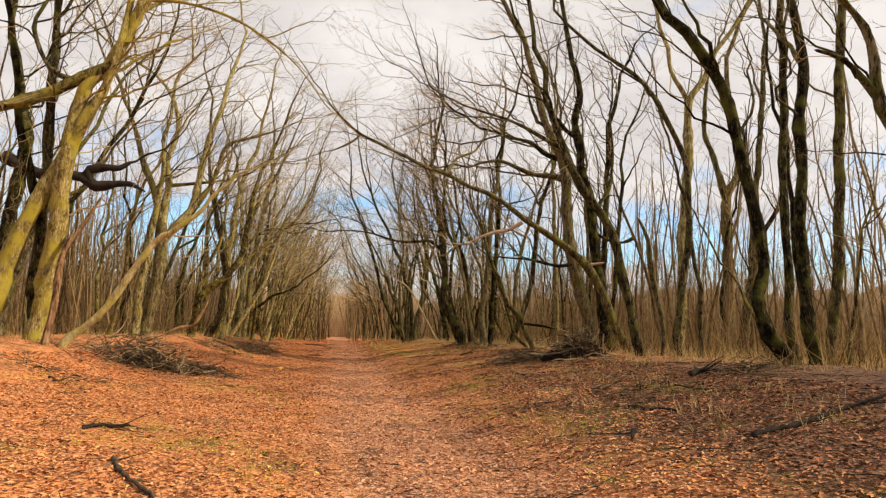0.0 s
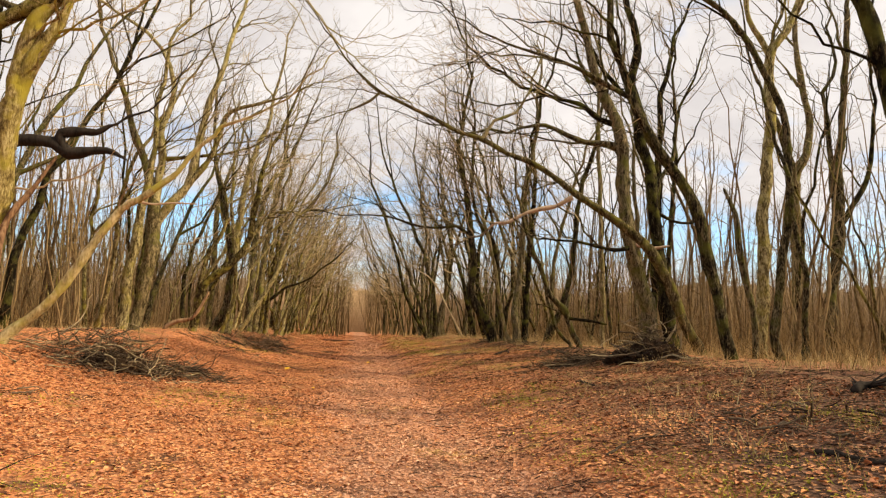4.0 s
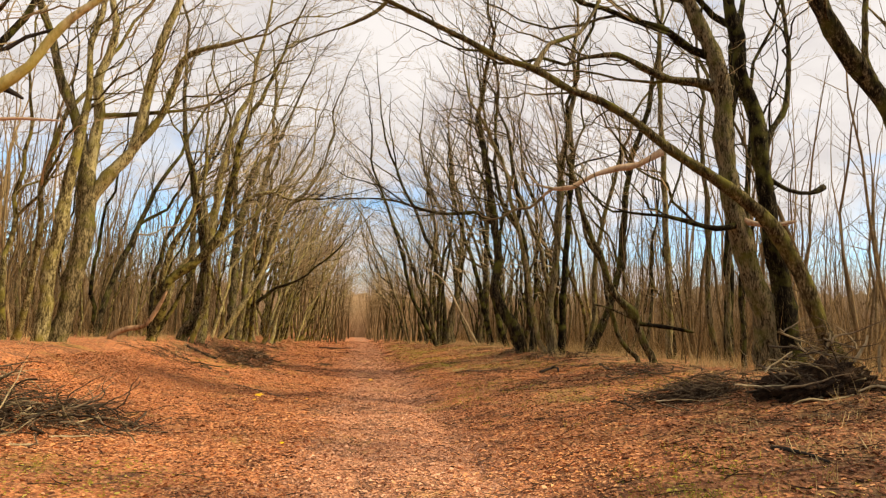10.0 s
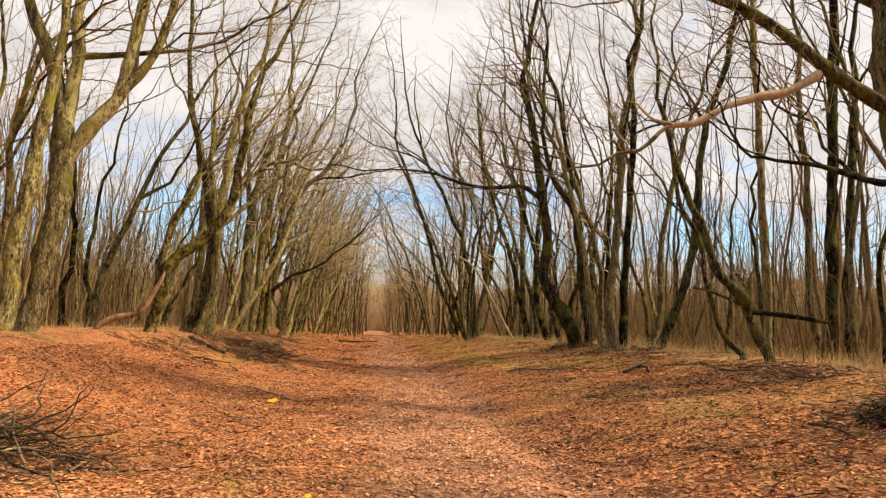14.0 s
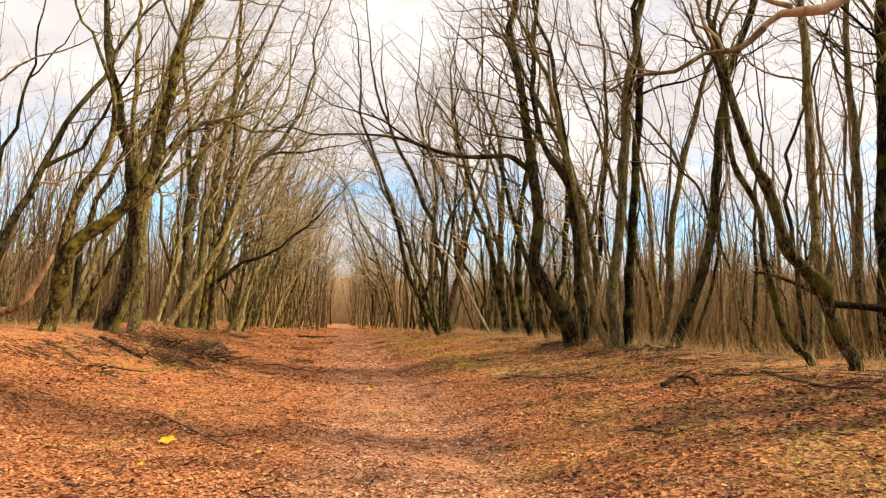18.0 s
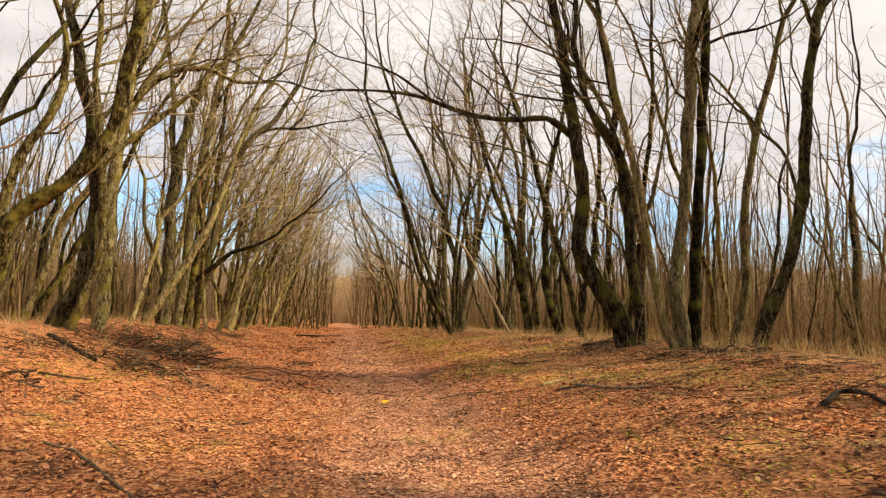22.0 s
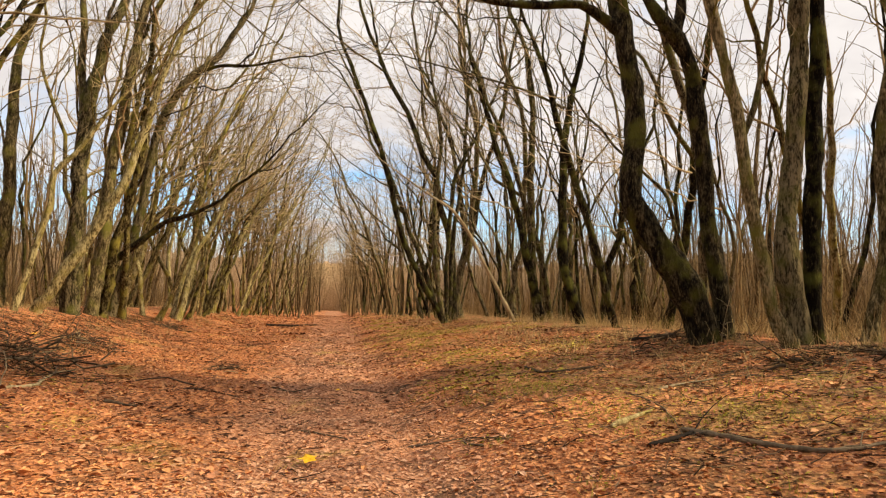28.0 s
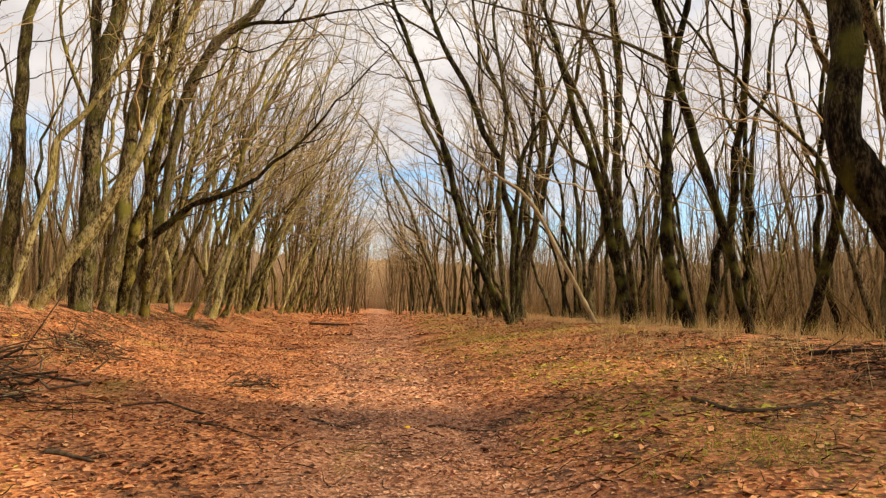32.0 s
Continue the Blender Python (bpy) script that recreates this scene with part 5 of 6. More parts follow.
for x, y, n in ((3.39, 11.06, 14), (3.40, 10.00, 12), (3.62, 9.37, 14), (6.25, 12.24, 16), (6.36, 11.43, 10), (4.47, 10.61, 8), (4.58, 9.95, 8),
                (2.98, 11.92, 6), (3.69, 16.99, 10), (3.73, 17.55, 14), (3.69, 17.12, 12), (4.60, 17.79, 8), (3.97, 39.10, 10), (4.26, 39.04, 12),
                (4.44, 37.03, 8), (-3.24, 11.18, 10), (-2.22, 10.24, 10), (-1.61, 9.82, 14), (4.11, 24.82, 8), (3.17, 26.41, 6),
                (5.84, 36.20, 12), (4.19, 39.17, 14), (6.87, 34.53, 14), (3.82, 39.06, 12), (4.22, 36.53, 10), (5.04, 36.14, 12),
                (7.02, 33.6, 12), (7.4, 32.41, 10), (7.51, 30.2, 10), (6.86, 44.4, 14), (5.46, 35.81, 10), (-1.81, 10.13, 14), (-1.16, 9.02, 10), (-0.71, 8.04, 8),
                (3.9, 63.0, 16), (4.4, 58.0, 14), (3.9, 50.0, 12), (-3.9, 43.0, 6), (-1.5, 17.0, 3)):
    for k in range(n):
        spots.append((x + rng.gauss(0, 0.3), y + rng.gauss(0, 0.45), rng.uniform(0.5, 1.1)))
for k in range(70):
    x, y, n = rng.uniform(2.7, 6.6), rng.uniform(4.5, 46), rng.randrange(2, 7)
    for j in range(n):
        spots.append((x + rng.gauss(0, 0.14), y + rng.gauss(0, 0.2), rng.uniform(0.4, 1.0)))
scatter("grass_tufts", "short yellow-green grass tufts among the leaves", "grass", GREEN_GRASS, 23, spots, 0.12, 22, 0.75, 0.0042, steps=2)


# ---------------------------------------------------------------- fallen leaves
MOSSY = ((4.1, 39.3, 0.9), (4.5, 38.0, 0.8), (4.6, 37.2, 0.5), (5.7, 35.7, 0.6), (3.7, 17.0, 0.8), (-2.9, 10.2, 0.8), (-1.6, 10.0, 0.7), (6.4, 12.6, 0.5),
         (3.4, 11.1, 0.4), (4.3, 10.4, 0.4), (3.5, 9.4, 0.5), (3.5, 16.6, 0.6), (3.0, 13.9, 0.5), (3.0, 12.3, 0.4), (-1.6, 17.1, 0.4), (4.9, 36.3, 0.6),
         (5.0, 24.7, 0.5), (2.6, 36.9, 0.4), (4.4, 37.0, 0.5), (4.2, 45.0, 1.0), (4.0, 50.5, 1.2), (3.9, 58.0, 1.5), (3.5, 65.5, 1.6), (3.3, 72.0, 1.6),
         (-3.2, 41.9, 0.5), (4.3, 29.8, 0.4), (6.7, 33.5, 0.7), (7.0, 37.2, 0.8), (4.2, 36.5, 0.6), (5.1, 36.1, 0.6),
         (5.6, 35.4, 0.6), (6.7, 35.4, 0.7), (7.4, 32.4, 0.6), (7.5, 30.2, 0.5), (4.3, 30.0, 0.5), (4.9, 27.9, 0.4), (6.9, 44.6, 0.8), (4.4, 37.0, 0.4),
         (4.3, 62.1, 1.0), (2.7, 64.1, 0.8), (-1.8, 10.1, 0.8), (-3.0, 11.2, 0.7), (-1.2, 9.0, 0.6), (-0.7, 8.0, 0.5))


def leaf_carpet(name, label, mat, seed, n, xr, yr, size, lane=0, tone=0, curl=0.14):
    """Loose leaves lying flat; lane +1 keeps to the trodden lane, -1 keeps off it."""
    rs = np.random.RandomState(seed)
    x, y = rs.uniform(*xr, n), rs.uniform(*yr, n)
    mid = np.abs(x - LANE - 0.35 * np.sin(0.21 * y) - 0.2 * np.sin(0.9 * y))
    odds = 1 / (1 + np.exp((mid - 1.35) * 5))
    keep = rs.uniform(0, 1, n) < (odds if lane > 0 else 1 - 0.9 * odds if lane < 0 else np.ones(n))
    if tone:
        # random brown patches, plus painted tree shade thickening towards the right bank
        brown_shade = np.clip((patches(x, y, 2.6, 3) - 0.52 + np.interp(y, (8, 17, 22, 26, 34, 40, 60), (0.14, 0.13, 0.16, 0.06, 0.02, 0.03, 0.06)) * np.clip(x - 2.2, -1, 3)) * 7, 0, 1)
        mossy = np.clip((patches(x, y, 3.2, 9) - 0.64 + 0.012 * np.clip(x - 2.5, -2, 2)) * 9, 0, 1)
        for cx, cy, cr in MOSSY:
            mossy = np.maximum(mossy, np.exp(-((x - cx) ** 2 + 0.6 * (y - cy) ** 2) / cr ** 2) * (0.4 + 1.2 * patches(x, y, 0.8, 19)))
        verge = np.exp(-((x - 4.4 + 0.5 * np.sin(0.4 * y)) / 0.9) ** 2) * np.clip((y - 33) / 6, 0, 1)
        mossy = np.clip(mossy + verge * np.clip(1.9 * patches(x, y, 1.6, 29) - 0.55, 0, 0.8), 0, 1)
        keep &= rs.uniform(0, 1, n) < (mossy * 0.9 if tone == 2 else (0.08 + 0.84 * brown_shade if tone < 0 else 1 - 0.95 * brown_shade) * (1 - 0.8 * mossy))
    x, y = x[keep], y[keep]
    n = len(x)
    z = land(x, y)
    a = rs.uniform(0, 2 * np.pi, n)
    s = size * np.clip(rs.lognormal(-0.12, 0.32, n), 0.4, 1.8)
    w = s * rs.uniform(0.40, 0.80, n)
    tilt, roll = np.clip(rs.normal(0, curl, n), -0.7, 0.7), np.clip(rs.normal(0, curl * 1.2, n), -0.8, 0.8)
    fold = rs.uniform(-0.2, 0.45, n) * w
    u = np.stack([np.cos(a), np.sin(a), tilt], -1)
    v = np.stack([-np.sin(a), np.cos(a), roll], -1)
    c = np.stack([x, y, z + 0.006 + 0.42 * s * np.abs(tilt) + 0.35 * w * np.abs(roll)], -1)
    up = np.zeros((n, 3))
    up[:, 2] = fold
    sv, wv = s[:, None], w[:, None]
    rim = [c - u * sv * 0.5, c - u * sv * 0.12 - v * wv * 0.5 + up, c + u * sv * 0.22 - v * wv * 0.42 + up, c + u * sv * 0.5,
           c + u * sv * 0.22 + v * wv * 0.42 + up, c - u * sv * 0.12 + v * wv * 0.5 + up]
    co = np.stack(rim, 1).reshape(-1, 3)
    i = np.arange(n)[:, None] * 6
    quads = np.concatenate([i + np.array([[0, 1, 2, 3]]), i + np.array([[0, 3, 4, 5]])])
    ob = new(name, quads_mesh(name, co, quads, False))
    ob.data.materials.append(mat)
    return tagged(ob, label, "leaves", kind="stuff")


leaf_carpet("fallen_leaves", "orange and brown fallen leaves lying loose beside the track", LEAF, 5, 235000, (-7, 8), (2.0, 36.0), 0.051, -1, 1)
leaf_carpet("fallen_leaves", "orange and brown fallen leaves lying loose beside the track", LEAF, 6, 62000, (-7, 8), (36.0, 60.0), 0.07, -1, 1)
leaf_carpet("brown_leaves", "dark brown damp leaves in patches beside the track", BROWN_LEAF, 15, 230000, (-7, 8), (2.0, 36.0), 0.051, -1, -1)
leaf_carpet("brown_leaves", "dark brown damp leaves in patches beside the track", BROWN_LEAF, 16, 60000, (-7, 8), (36.0, 60.0), 0.07, -1, -1)
leaf_carpet("fallen_leaves", "orange and brown fallen leaves lying loose beside the track", LEAF, 7, 30000, (-7, 8), (60.0, 115.0), 0.13, -1, 1)
leaf_carpet("brown_leaves", "dark brown damp leaves in patches beside the track", BROWN_LEAF, 18, 26000, (-7, 8), (60.0, 115.0), 0.13, -1, -1)
leaf_carpet("moss", "yellow-green moss and thin grass between the leaves", MOSS, 17, 200000, (-6, 8), (2.0, 62.0), 0.036, -1, 2)
leaf_carpet("moss", "yellow-green moss and thin grass between the leaves", MOSS, 19, 24000, (2.0, 8), (40.0, 100.0), 0.075, -1, 2)
leaf_carpet("trodden_leaves", "grey-brown trodden leaves and crumbs on the lane", TRODDEN, 8, 76000, (-1.2, 3.4), (2.0, 44.0), 0.048, 1)
leaf_carpet("trodden_leaves", "grey-brown trodden leaves and crumbs on the lane", TRODDEN, 9, 24000, (-1.2, 3.4), (44.0, 115.0), 0.09, 1)


# ---------------------------------------------------------------- brush piles and fallen wood
def rod(pts, rad, sides, origin, name):
    t = Tubes()
    t.add(pts, rad, sides)
    return t.mesh(name, origin)


def brush_pile(label, seed, x, y, along, across, high, n, turn, mat, length=1.6, fine=120, mound=0.0, pale=0.05):
    """A heap of cut branches: each branch a part, the fine twigs one mesh."""
    rng = random.Random(seed)
    root = tagged(new("brush_pile"), label, "brush pile", group="brush piles")
    root.location = (x, y, height(x, y))
    ca, sa = math.cos(radians(turn)), math.sin(radians(turn))
    tw = Tubes()
    for k in range(n + fine):
        u, v = rng.gauss(0, 0.42), rng.gauss(0, 0.42)
        px, py = x + ca * u * along - sa * v * across, y + sa * u * along + ca * v * across
        top = high * math.exp(-(u * u + v * v) * 2.2)
        z = height(px, py) + rng.uniform(0.0, 1.0) * top + 0.02
        a = radians(turn) + rng.gauss(0, 0.9)
        way = Vector((math.cos(a), math.sin(a), rng.gauss(0.0, 0.04 + 0.13 * min(high, 1.0))))
        big = k < n
        size = length * rng.uniform(0.5, 1.3) * (1 if big else 0.6)
        start = Vector((px, py, z)) - way * size * 0.5
        start.z = max(start.z, height(start.x, start.y) + 0.01)
        pts, rad = shoot(rng, start, way, rng.uniform(0.007, 0.024) if big else rng.uniform(0.003, 0.008), size, 8 if big else 5, -0.15, 0.30, 0.3)
        pts = [(a_, b_, max(c_, height(a_, b_) + 0.006)) for a_, b_, c_ in pts]
        if big:
            part("branch", rod(pts, rad, 5, root.location, "branch"), mat if rng.random() > pale else GREY_WOOD, root)
        else:
            tw.add(pts, rad, 3)
    part("brushwood", tw.mesh("brushwood", root.location), LITTER_TWIG, root, kind="stuff")
    # a dark lumpy filling under the sticks
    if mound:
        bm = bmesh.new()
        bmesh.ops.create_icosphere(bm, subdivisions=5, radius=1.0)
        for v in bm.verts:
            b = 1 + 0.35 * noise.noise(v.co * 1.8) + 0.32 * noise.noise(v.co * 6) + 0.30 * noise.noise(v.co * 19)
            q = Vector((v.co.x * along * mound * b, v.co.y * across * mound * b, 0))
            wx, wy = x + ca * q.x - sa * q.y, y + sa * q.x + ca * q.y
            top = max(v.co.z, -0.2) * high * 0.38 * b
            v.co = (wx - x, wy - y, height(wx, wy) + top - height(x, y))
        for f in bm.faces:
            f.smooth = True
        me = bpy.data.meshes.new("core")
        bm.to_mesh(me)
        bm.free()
        part("core", me, PILE_CORE, root, "dark core of rotten brush and earth")
    return root


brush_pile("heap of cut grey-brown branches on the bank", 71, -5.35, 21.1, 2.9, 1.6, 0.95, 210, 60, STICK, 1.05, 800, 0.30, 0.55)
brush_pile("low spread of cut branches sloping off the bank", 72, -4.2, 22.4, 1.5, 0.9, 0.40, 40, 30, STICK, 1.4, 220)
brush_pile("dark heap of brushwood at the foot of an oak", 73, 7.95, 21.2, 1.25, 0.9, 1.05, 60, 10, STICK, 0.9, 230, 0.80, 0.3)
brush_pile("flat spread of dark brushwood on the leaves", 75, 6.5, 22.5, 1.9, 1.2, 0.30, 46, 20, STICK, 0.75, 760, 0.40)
brush_pile("long thin branches lying down the bank", 76, -5.0, 43.2, 2.3, 1.2, 0.35, 40, 140, STICK, 2.2, 200)
brush_pile("small dark heap of twigs beside the lane", 77, -1.2, 45.7, 0.6, 0.3, 0.22, 10, 10, STICK, 0.6, 90)
brush_pile("small dark heap of twigs below the bank", 78, -5.0, 57.5, 0.9, 0.5, 0.35, 14, 20, STICK, 0.9, 90)
brush_pile("litter of bark and twigs round a dark trunk", 85, 8.0, 41.4, 1.7, 0.9, 0.2, 26, 10, STICK, 0.55, 260)
brush_pile("long brush heap along the foot of the bank", 86, -4.6, 39.6, 2.0, 0.8, 0.32, 34, 130, STICK, 0.80, 320)
brush_pile("brown heap of brush on the edge of the bank", 87, -4.9, 47.6, 1.5, 0.8, 0.36, 26, 110, STICK, 0.70, 260)
brush_pile("litter of twigs round the foot of the trees", 79, 8.0, 37.6, 2.2, 0.7, 0.22, 26, 165, STICK, 0.70, 170)
brush_pile("litter of twigs among leaves on the bank", 80, 7.2, 26.0, 1.6, 1.0, 0.22, 20, 30, STICK, 0.70, 170)
brush_pile("litter of twigs and bark round old stems", 81, 8.6, 12.6, 1.4, 0.7, 0.3, 26, 20, STICK, 0.70, 200)
brush_pile("scatter of dead sticks on the shaded bank", 82, 5.4, 11.6, 1.6, 1.2, 0.16, 26, 15, STICK, 0.45, 90)
brush_pile("scatter of dead sticks on the bank below old trees", 83, -5.6, 15.2, 1.5, 1.2, 0.18, 22, 30, STICK, 0.45, 90)
brush_pile("scatter of dead sticks along the bank", 84, -5.4, 35.0, 1.8, 1.0, 0.16, 20, 150, STICK, 0.50, 90)


def stick_heap(label, seed, sticks, x, y):
    """Broken pale branches thrown against a brush heap, each one a part."""
    root = tagged(new("brush_pile"), label, "brush pile", group="brush piles")
    root.location = (x, y, height(x, y))
    for k, ctrl in enumerate(sticks):
        rs = np.random.RandomState(seed + k)
        line = smooth_line(ctrl, 0.09)
        line[:, :3] += rs.normal(0, 0.008, (len(line), 3))
        line[:, 3] *= 1 + rs.uniform(-0.18, 0.18, len(line))
        line[:, 2] = np.maximum(line[:, 2], land(line[:, 0], line[:, 1]) + line[:, 3])
        part("branch", rod([tuple(q[:3]) for q in line], list(line[:, 3]), 7, root.location, "branch"), GREY_WOOD, root)


stick_heap("pale broken branches thrown on a dark brush heap", 740, (
    ((8.32, 21.30, 1.82, 0.018), (8.14, 21.30, 1.36, 0.020), (7.82, 21.30, 0.93, 0.020), (7.50, 21.30, 0.59, 0.020)),
    ((7.59, 21.18, 1.60, 0.015), (7.98, 21.18, 1.26, 0.018), (8.45, 21.18, 1.02, 0.020), (9.17, 21.18, 0.85, 0.023), (9.51, 21.18, 0.74, 0.023)),
    ((6.39, 21.06, 0.92, 0.015), (6.95, 21.06, 0.91, 0.018), (7.53, 21.06, 0.95, 0.015), (7.88, 21.06, 1.00, 0.013)),
    ((8.44, 20.94, 1.33, 0.030), (8.58, 20.94, 1.54, 0.027), (8.72, 20.94, 1.77, 0.020)),
    ((8.81, 20.82, 1.61, 0.022), (8.79, 20.82, 1.39, 0.024), (8.79, 20.82, 1.16, 0.024)),
    ((7.70, 20.70, 0.66, 0.022), (7.91, 20.70, 0.82, 0.022), (8.09, 20.70, 0.99, 0.019), (8.41, 20.70, 1.08, 0.017)),
    ((7.17, 20.58, 0.68, 0.024), (7.38, 20.58, 0.53, 0.026), (7.51, 20.58, 0.38, 0.021)),
    ((7.40, 20.46, 0.62, 0.019), (7.42, 20.46, 0.50, 0.024), (7.44, 20.46, 0.40, 0.019)),
    ((7.98, 20.34, 0.91, 0.016), (8.32, 20.34, 0.98, 0.019), (8.64, 20.34, 0.86, 0.021), (8.85, 20.34, 0.67, 0.021)),
    ((6.80, 20.22, 0.71, 0.014), (7.07, 20.22, 0.79, 0.016), (7.44, 20.22, 0.76, 0.016), (7.77, 20.22, 0.86, 0.014)),
    ((6.28, 20.10, 1.19, 0.011), (6.49, 20.10, 1.34, 0.011), (6.73, 20.10, 1.49, 0.009)),
), 8.6, 21.0)


def fallen(label, pts, r, mat, seed, name="fallen_branch", twigs=5, taper=0.4, lift=0.6, arch=0.0):
    """A branch lying on the ground along a line of (x, y), with broken side shoots."""
    rng = random.Random(seed)
    n = len(pts)
    line = smooth_line([(x, y, height(x, y) + r * lift, r * (1 - (1 - taper) * i / (n - 1))) for i, (x, y) in enumerate(pts)], 0.09)
    k = np.arange(len(line))
    rs = np.random.RandomState(seed)
    line[:, 3] *= 1 + 0.12 * np.sin(k * 1.9 + seed) + rs.uniform(-0.16, 0.16, len(line))
    line[:, :2] += rs.normal(0, 0.22 * r + 0.003, (len(line), 2))
    line[:, 2] += arch * np.sin(np.pi * k / (len(line) - 1))
    line[:, 2] = np.maximum(line[:, 2], land(line[:, 0], line[:, 1]) + line[:, 3] * 0.5)
    p, rad = [tuple(q[:3]) for q in line], list(line[:, 3])
    d0, d1 = Vector(p[0]) - Vector(p[1]), Vector(p[-1]) - Vector(p[-2])
    p = [tuple(Vector(p[0]) + d0 * 0.25)] + p + [tuple(Vector(p[-1]) + d1 * 0.3)]
    rad = [rad[0] * 0.15] + rad + [rad[-1] * 0.1]
    root = tagged(new(name), label, "fallen branch")
    root.location = p[1]
    part("bough", rod(p, rad, 8, root.location, "bough"), mat, root)
    for i in range(twigs):
        j = rng.randrange(2, len(p) - 2)
        d = Vector(p[j + 1]) - Vector(p[j])
        side = Vector((-d.y, d.x, 0)).normalized() * rng.choice((-1, 1))
        bp, br = shoot(rng, p[j], d.normalized() + side * 0.8 + Vector((0, 0, 0.15)), rad[j] * 0.3 + 0.002, rng.uniform(0.25, 0.8), 5, -0.1, 0.15, 0.3)
        bp = [(a_, b_, max(c_, height(a_, b_) + 0.008)) for a_, b_, c_ in bp]
        part("side_shoot", rod(bp, br, 4, root.location, "side_shoot"), mat, root)
    return root


fallen("dark rotting log lying on the leaves", [(4.8, 7.1), (5.5, 7.25), (6.4, 7.6), (7.7, 8.2)], 0.042, DARK_WOOD, 1, twigs=6)
fallen("short dark stick on the leaves", [(-2.5, 8.5), (-2.25, 7.85), (-2.1, 7.6), (-1.65, 6.9)], 0.036, STICK, 2, twigs=3, taper=0.5)
fallen("dark lump of rotten wood", [(-3.5, 10.4), (-3.35, 10.7), (-3.2, 10.75), (-3.1, 11.1)], 0.04, DARK_WOOD, 3, twigs=7, taper=0.5)
fallen("blackened stump lying on the bank", [(7.55, 13.2), (7.8, 13.35), (7.95, 13.2), (8.2, 13.25)], 0.075, DARK_WOOD, 4, "fallen_stump", 12, 0.6)
fallen("broken limb with a dark cut end on the bank", [(-7.0, 40.8), (-6.4, 40.2), (-5.9, 39.7), (-5.35, 39.1)], 0.06, STICK, 11, twigs=6, taper=0.8)
fallen("short grey log at the foot of the bank", [(-5.3, 36.2), (-4.9, 36.4), (-4.55, 36.5)], 0.026, STICK, 12, twigs=4)
fallen("long log lying across the far lane", [(-2.9, 71.9), (-1.4, 73.0), (0.1, 74.4)], 0.10, STICK, 15, twigs=2)
fallen("dark log among the trees on the bank", [(7.6, 43.4), (7.85, 43.1), (8.2, 42.9)], 0.05, DARK_WOOD, 16, twigs=5)
fallen("short stick on the lane", [(0.0, 42.7), (0.3, 42.5), (0.55, 42.25)], 0.02, STICK, 17, twigs=1)
fallen("thin stick in the leaves", [(3.1, 11.6), (3.6, 12.0), (4.1, 11.9)], 0.018, STICK, 20, twigs=3)
fallen("thin grey stick in the leaves", [(-3.0, 33.6), (-2.2, 34.1), (-1.4, 34.0)], 0.016, STICK, 21, twigs=3)
fallen("long thin crooked stick across the leaves", [(-3.27, 31.49), (-2.79, 31.18), (-2.18, 30.22), (-1.72, 29.53), (-1.29, 28.76), (-1.05, 28.90), (-0.79, 29.36), (-0.47, 30.31)], 0.017, STICK, 30, twigs=5)
fallen("dark branch lying at the foot of the trees", [(7.71, 30.57), (7.49, 29.56), (7.21, 28.66), (7.16, 28.20), (7.33, 27.73), (8.28, 28.39)], 0.032, STICK, 31, twigs=7)
fallen("short dark stick on the grassy bank", [(7.21, 31.34), (7.14, 30.69), (7.41, 30.60), (8.01, 31.19)], 0.026, STICK, 32, twigs=4)
fallen("curved thin branch in the leaf litter", [(4.06, 28.05), (4.16, 27.78), (4.20, 27.34), (4.55, 27.49), (4.77, 27.48)], 0.018, STICK, 33, twigs=4)
fallen("thin stick on the grassy bank", [(4.47, 35.57), (4.86, 34.31), (5.54, 34.23)], 0.03, STICK, 34, twigs=4)
fallen("short dark rotting log in the leaves", [(4.94, 18.00), (5.03, 17.86), (5.03, 17.54), (5.03, 17.20)], 0.032, DARK_WOOD, 35, twigs=4)
fallen("dark rotten branch in the leaf litter", [(4.84, 10.47), (4.93, 10.25), (4.87, 9.77), (5.02, 9.61), (5.03, 9.21)], 0.03, DARK_WOOD, 36, twigs=6)
fallen("black rotten stub on the leaves", [(3.99, 8.50), (3.90, 8.32), (3.78, 8.07)], 0.04, DARK_WOOD, 37, twigs=3)
fallen("thin stick across the lane edge", [(-1.48, 42.10), (-1.00, 41.90), (-0.41, 41.39)], 0.018, STICK, 38, twigs=3)
fallen("short dark stick in the leaves", [(-2.20, 40.34), (-1.97, 40.28), (-1.72, 40.14)], 0.028, STICK, 39, twigs=3)
fallen("thin stick on the lane", [(0.76, 38.54), (1.04, 38.30), (1.33, 37.95)], 0.016, STICK, 40, twigs=2)
fallen("thin twig on the lane", [(0.12, 42.42), (0.32, 42.63), (0.52, 42.56)], 0.018, STICK, 41, twigs=2)
fallen("long thin twig on the trodden lane", [(1.53, 42.09), (1.98, 42.16), (2.42, 41.64)], 0.018, STICK, 42, twigs=2)
fallen("mossy greenish branch below the bank", [(-3.74, 40.67), (-3.61, 41.23), (-3.73, 42.01), (-3.85, 42.87), (-3.73, 43.33)], 0.034, GREY_WOOD, 43, twigs=6)
fallen("curved stick on the edge of the lane", [(2.04, 37.42), (2.33, 37.17), (2.62, 37.03), (2.84, 36.66), (2.95, 36.42)], 0.013, STICK, 44, twigs=3)
fallen("dark branch lying on the mossy bank", [(4.55, 41.13), (4.61, 40.23), (5.00, 40.07), (5.61, 40.18)], 0.03, STICK, 45, twigs=5)
fallen("thin bent shoot arching in the leaves", [(4.88, 37.75), (4.80, 36.95), (4.67, 36.22), (4.36, 35.40)], 0.011, STICK, 46, twigs=2)
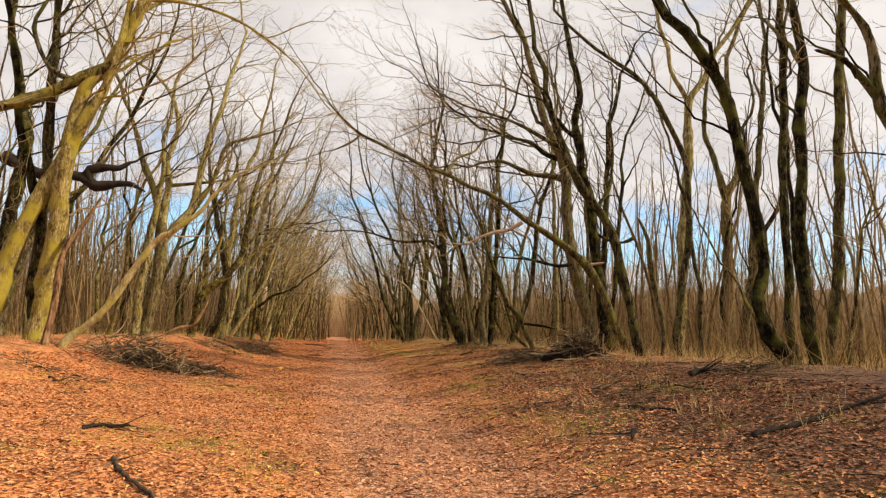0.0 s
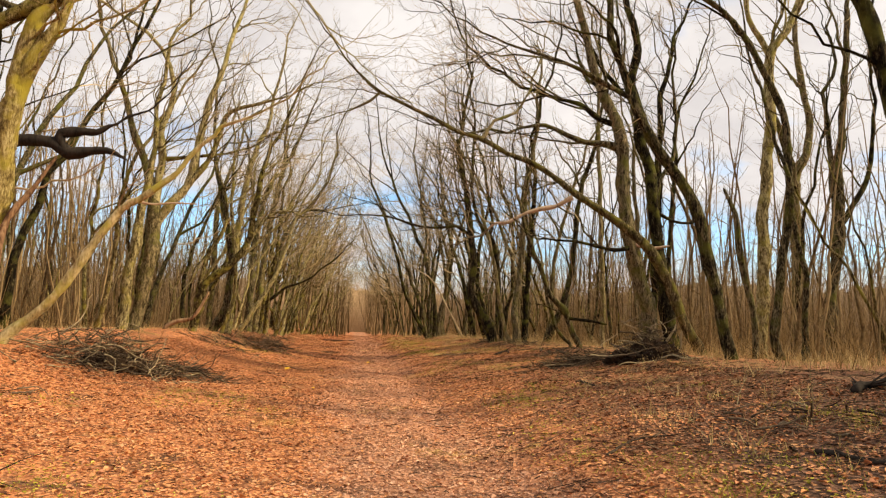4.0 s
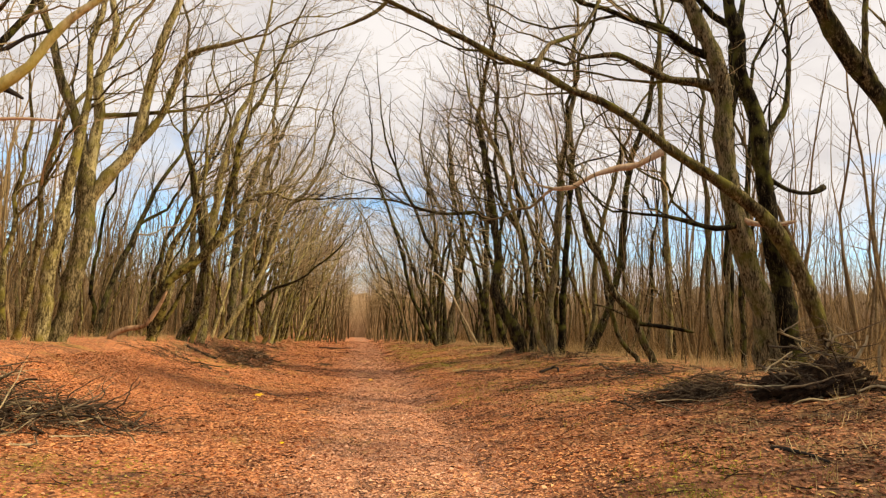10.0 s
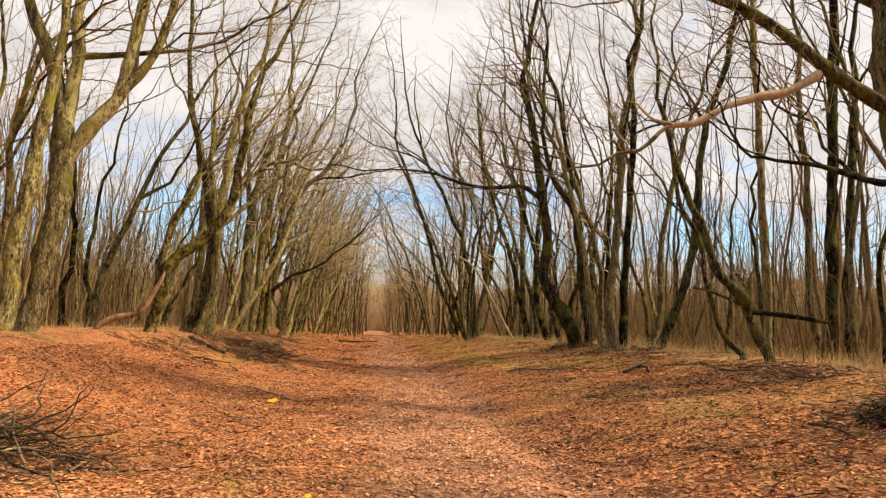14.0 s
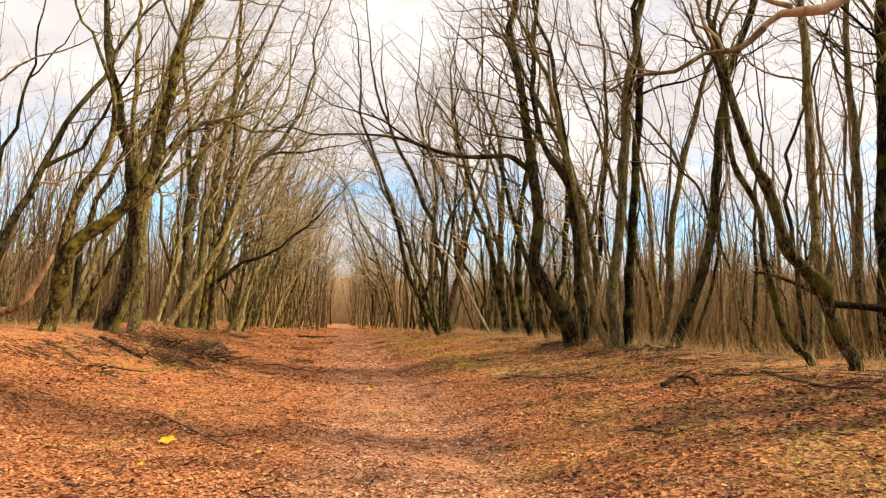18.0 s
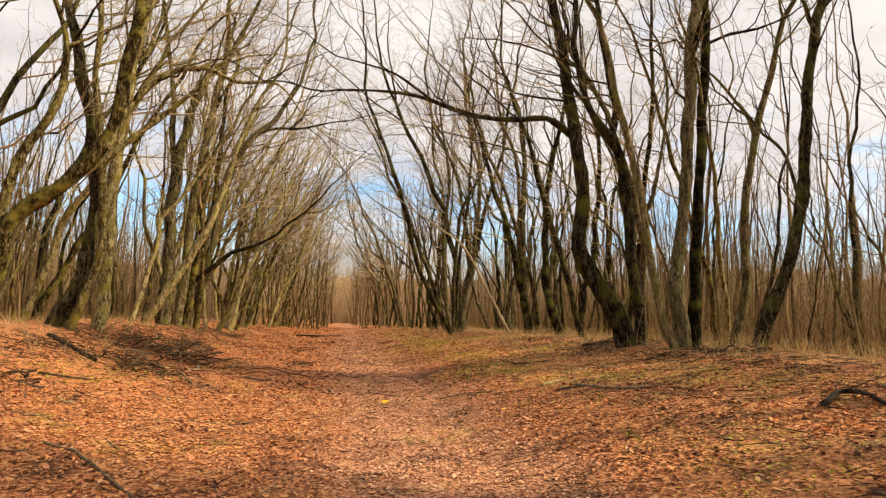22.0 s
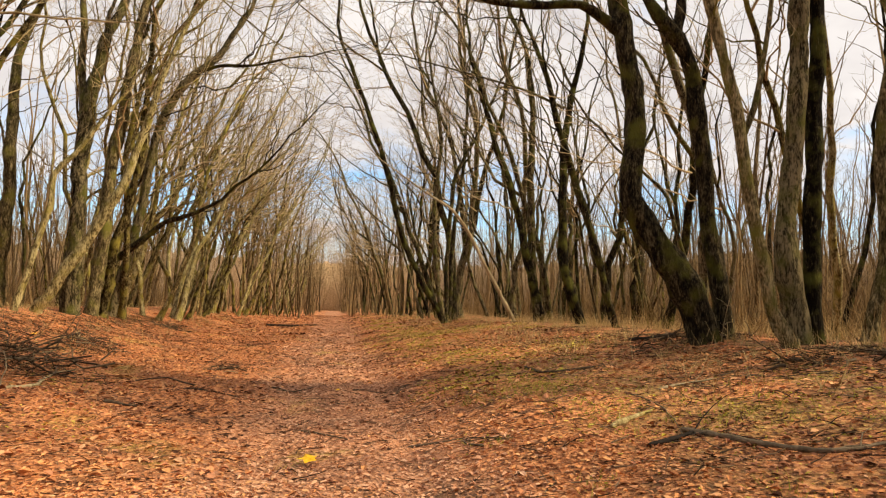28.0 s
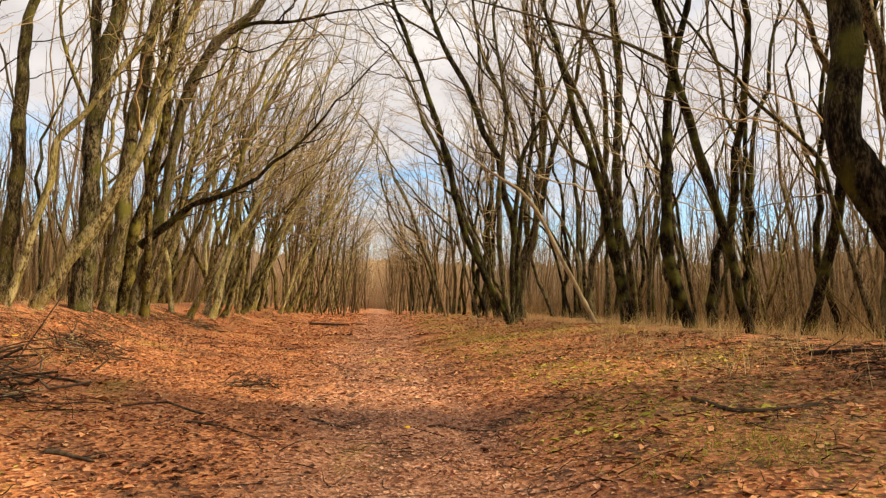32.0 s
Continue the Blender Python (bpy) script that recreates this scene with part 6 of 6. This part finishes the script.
fallen("dark branch lying along the bank", [(3.98, 35.27), (4.37, 35.39), (4.57, 35.44), (4.60, 35.16), (4.67, 35.00), (4.79, 34.90)], 0.022, DARK_WOOD, 47, twigs=6)
fallen("pale dead stick on the leaves", [(5.26, 37.55), (5.60, 37.59), (6.05, 37.61)], 0.022, GREY_WOOD, 48, twigs=3)
fallen("pale mossy log half sunk in the leaves", [(3.99, 36.15), (4.32, 36.36), (4.57, 36.45)], 0.035, PALE_BARK, 49, twigs=1)
fallen("curved dark root hump", [(5.94, 30.85), (6.34, 31.12), (6.46, 30.87), (6.33, 30.36)], 0.04, DARK_WOOD, 8, "fallen_stump", 4, 0.6, arch=0.05)


def dead_shoot(x, y, tall, seed):
    """A thin dead shoot standing in the litter, with a few short side twigs."""
    rng = random.Random(seed)
    root = tagged(new("dead_shoot"), "thin pale dead shoot standing in the litter", "shoot", group="dead shoots")
    root.location = (x, y, height(x, y))
    pts, rad = shoot(rng, (x, y, height(x, y) - 0.05), (rng.gauss(0, 0.15), rng.gauss(0, 0.1), 1), 0.010, tall, 8, 0.3, 0.10, 0.3)
    part("stalk", rod(pts, rad, 6, root.location, "stalk"), GREY_WOOD, root)
    for i in range(4):
        p = pts[rng.randrange(3, 8)]
        bp, br = shoot(rng, p, (rng.gauss(0, 1), rng.gauss(0, 1), 0.6), 0.005, tall * rng.uniform(0.12, 0.3), 4, 0.1, 0.2, 0.3)
        part("side_twig", rod(bp, br, 4, root.location, "side_twig"), GREY_WOOD, root)


def withered_sapling(x, y, tall, seed):
    """A young tree that has kept sprays of withered leaves on its lower twigs."""
    rng = random.Random(seed)
    g = height(x, y)
    root = tagged(new("sapling"), "young tree with level sprays of withered tan leaves", "sapling")
    root.location = (x, y, g)
    pts, rad = shoot(rng, (x, y, g - 0.05), (0.05, 0, 1), 0.045, tall, 10, 0.3, 0.06, 0.2, 0.12)
    part("stem", rod(pts, rad, 6, root.location, "stem"), BARK, root)
    co, quads = [], []
    for i in range(9):
        p = pts[rng.randrange(3, 7)]
        bp, br = shoot(rng, p, (rng.gauss(0, 1), rng.gauss(0, 1), 0.1), 0.012, rng.uniform(0.7, 1.5), 6, 0.0, 0.12, 0.3, 0.2)
        part("spray", rod(bp, br, 4, root.location, "spray"), STICK, root)
        for k in range(26):
            q = Vector(bp[rng.randrange(1, 6)]) + Vector((rng.gauss(0, 0.12), rng.gauss(0, 0.12), rng.gauss(-0.03, 0.03))) - root.location
            u, v = Vector((rng.gauss(0, 1), rng.gauss(0, 1), rng.gauss(0, 0.4))).normalized() * 0.045, Vector((rng.gauss(0, 1), rng.gauss(0, 1), rng.gauss(0, 0.5))).normalized() * 0.024
            n = len(co)
            co += [q - u, q - v, q + u, q + v]
            quads.append((n, n + 1, n + 2, n + 3))
    part("foliage", quads_mesh("foliage", np.array([tuple(c) for c in co]), np.array(quads), False), DRY_GRASS, root, kind="stuff")


withered_sapling(16.0, 44.0, 4.6, 520)
for k, (x, y, tall) in enumerate(((8.1, 40.7, 1.7), (8.5, 40.9, 1.2), (6.9, 21.5, 0.75), (6.6, 21.1, 0.6), (6.2, 12.3, 0.8), (5.6, 13.1, 0.6), (-5.4, 20.3, 0.9))):
    dead_shoot(x, y, tall, 500 + k)
rng = random.Random(90)
for k in range(46):
    x, y = rng.choice((rng.uniform(-5.5, -0.8), rng.uniform(2.4, 7.0))), rng.uniform(5, 52)
    a, n = rng.uniform(0, 3.14), rng.uniform(0.15, 0.55)
    fallen("small dead stick lying in the leaves", [(x, y), (x + n * math.cos(a) * 0.5 + rng.gauss(0, 0.05), y + n * math.sin(a) * 0.5), (x + n * math.cos(a), y + n * math.sin(a))],
           rng.uniform(0.006, 0.013), STICK, 100 + k, "stick", 1)


def twig_litter(seed, n, where=None):
    """Broken twigs lying everywhere among the leaves, thickest on the banks."""
    rs, rng = np.random.RandomState(seed), random.Random(seed)
    t = Tubes()
    x = np.where(rs.uniform(0, 1, n) < 0.55, rs.uniform(2.2, 9.5, n), rs.uniform(-8.5, 2.4, n))
    y = rs.uniform(3, 58, n)
    clump = patches(x, y, 2.4, 41)
    if where:
        # a strip of brushwood under the trees
        (x0, x1), (y0, y1) = where
        x, y = rs.normal((x0 + x1) / 2, (x1 - x0) / 3, n), rs.uniform(y0, y1, n)
        clump = patches(x, y, 1.6, 43) + 0.10
    for px, py, c in zip(x, y, clump):
        if rng.random() > (c - 0.36) * 5:
            continue
        a, length = rng.uniform(0, 6.28), rng.uniform(0.08, 0.5)
        pts, rad = shoot(rng, (px, py, 0), (math.cos(a), math.sin(a), 0), rng.uniform(0.0025, 0.008), length, 4, 0, 0.3, 0.35)
        up = rng.uniform(0, 0.05)
        t.add([(u, v, height(u, v) + 0.012 + up * i / 3) for i, (u, v, w) in enumerate(pts)], rad, 3)
    ob = new("twig_litter", t.mesh("twig_litter"))
    ob.data.materials.append(LITTER_TWIG)
    tagged(ob, "broken dark twigs scattered among the fallen leaves", "twigs", kind="stuff")


twig_litter(61, 10000)
twig_litter(62, 3400, ((-7.4, -5.6), (34, 60)))
twig_litter(63, 2200, ((6.6, 9.4), (24, 46)))
twig_litter(64, 1200, ((6.0, 9.4), (10, 22)))


# ---------------------------------------------------------------- bright yellow leaves
def yellow_leaf(x, y, size, turn):
    bm = bmesh.new()
    rim = []
    for i in range(10):
        a = i * math.pi / 5
        r = size * (0.5 if i % 2 == 0 else 0.30) * (1.15 if i == 0 else 1)
        rim.append(bm.verts.new((r * math.cos(a), r * math.sin(a), 0.012 + 0.03 * size * math.sin(a * 3))))
    mid = bm.verts.new((0, 0, 0.02))
    for i in range(10):
        bm.faces.new((mid, rim[i], rim[(i + 1) % 10]))
    me = bpy.data.meshes.new("yellow_leaf")
    bm.to_mesh(me)
    bm.free()
    ob = new("yellow_leaf", me)
    me.materials.append(YELLOW_LEAF)
    ob.matrix_basis = pose(x, y, height(x, y) + 0.07, 13) @ pose(0, 0, 0, 0, 0, turn)
    tagged(ob, "bright yellow maple leaf lying on brown leaves", "leaf", group="yellow leaves")


for x, y, size in ((-2.18, 28.97, 0.27), (0.90, 36.80, 0.22), (-0.9, 28.15, 0.08), (2.65, 34.1, 0.08), (1.24, 41.75, 0.09), (-5.9, 46.8, 0.14),
                   (-0.79, 21.46, 0.10), (-2.06, 27.3, 0.09)):
    yellow_leaf(x, y, size, x * 200 % 360)
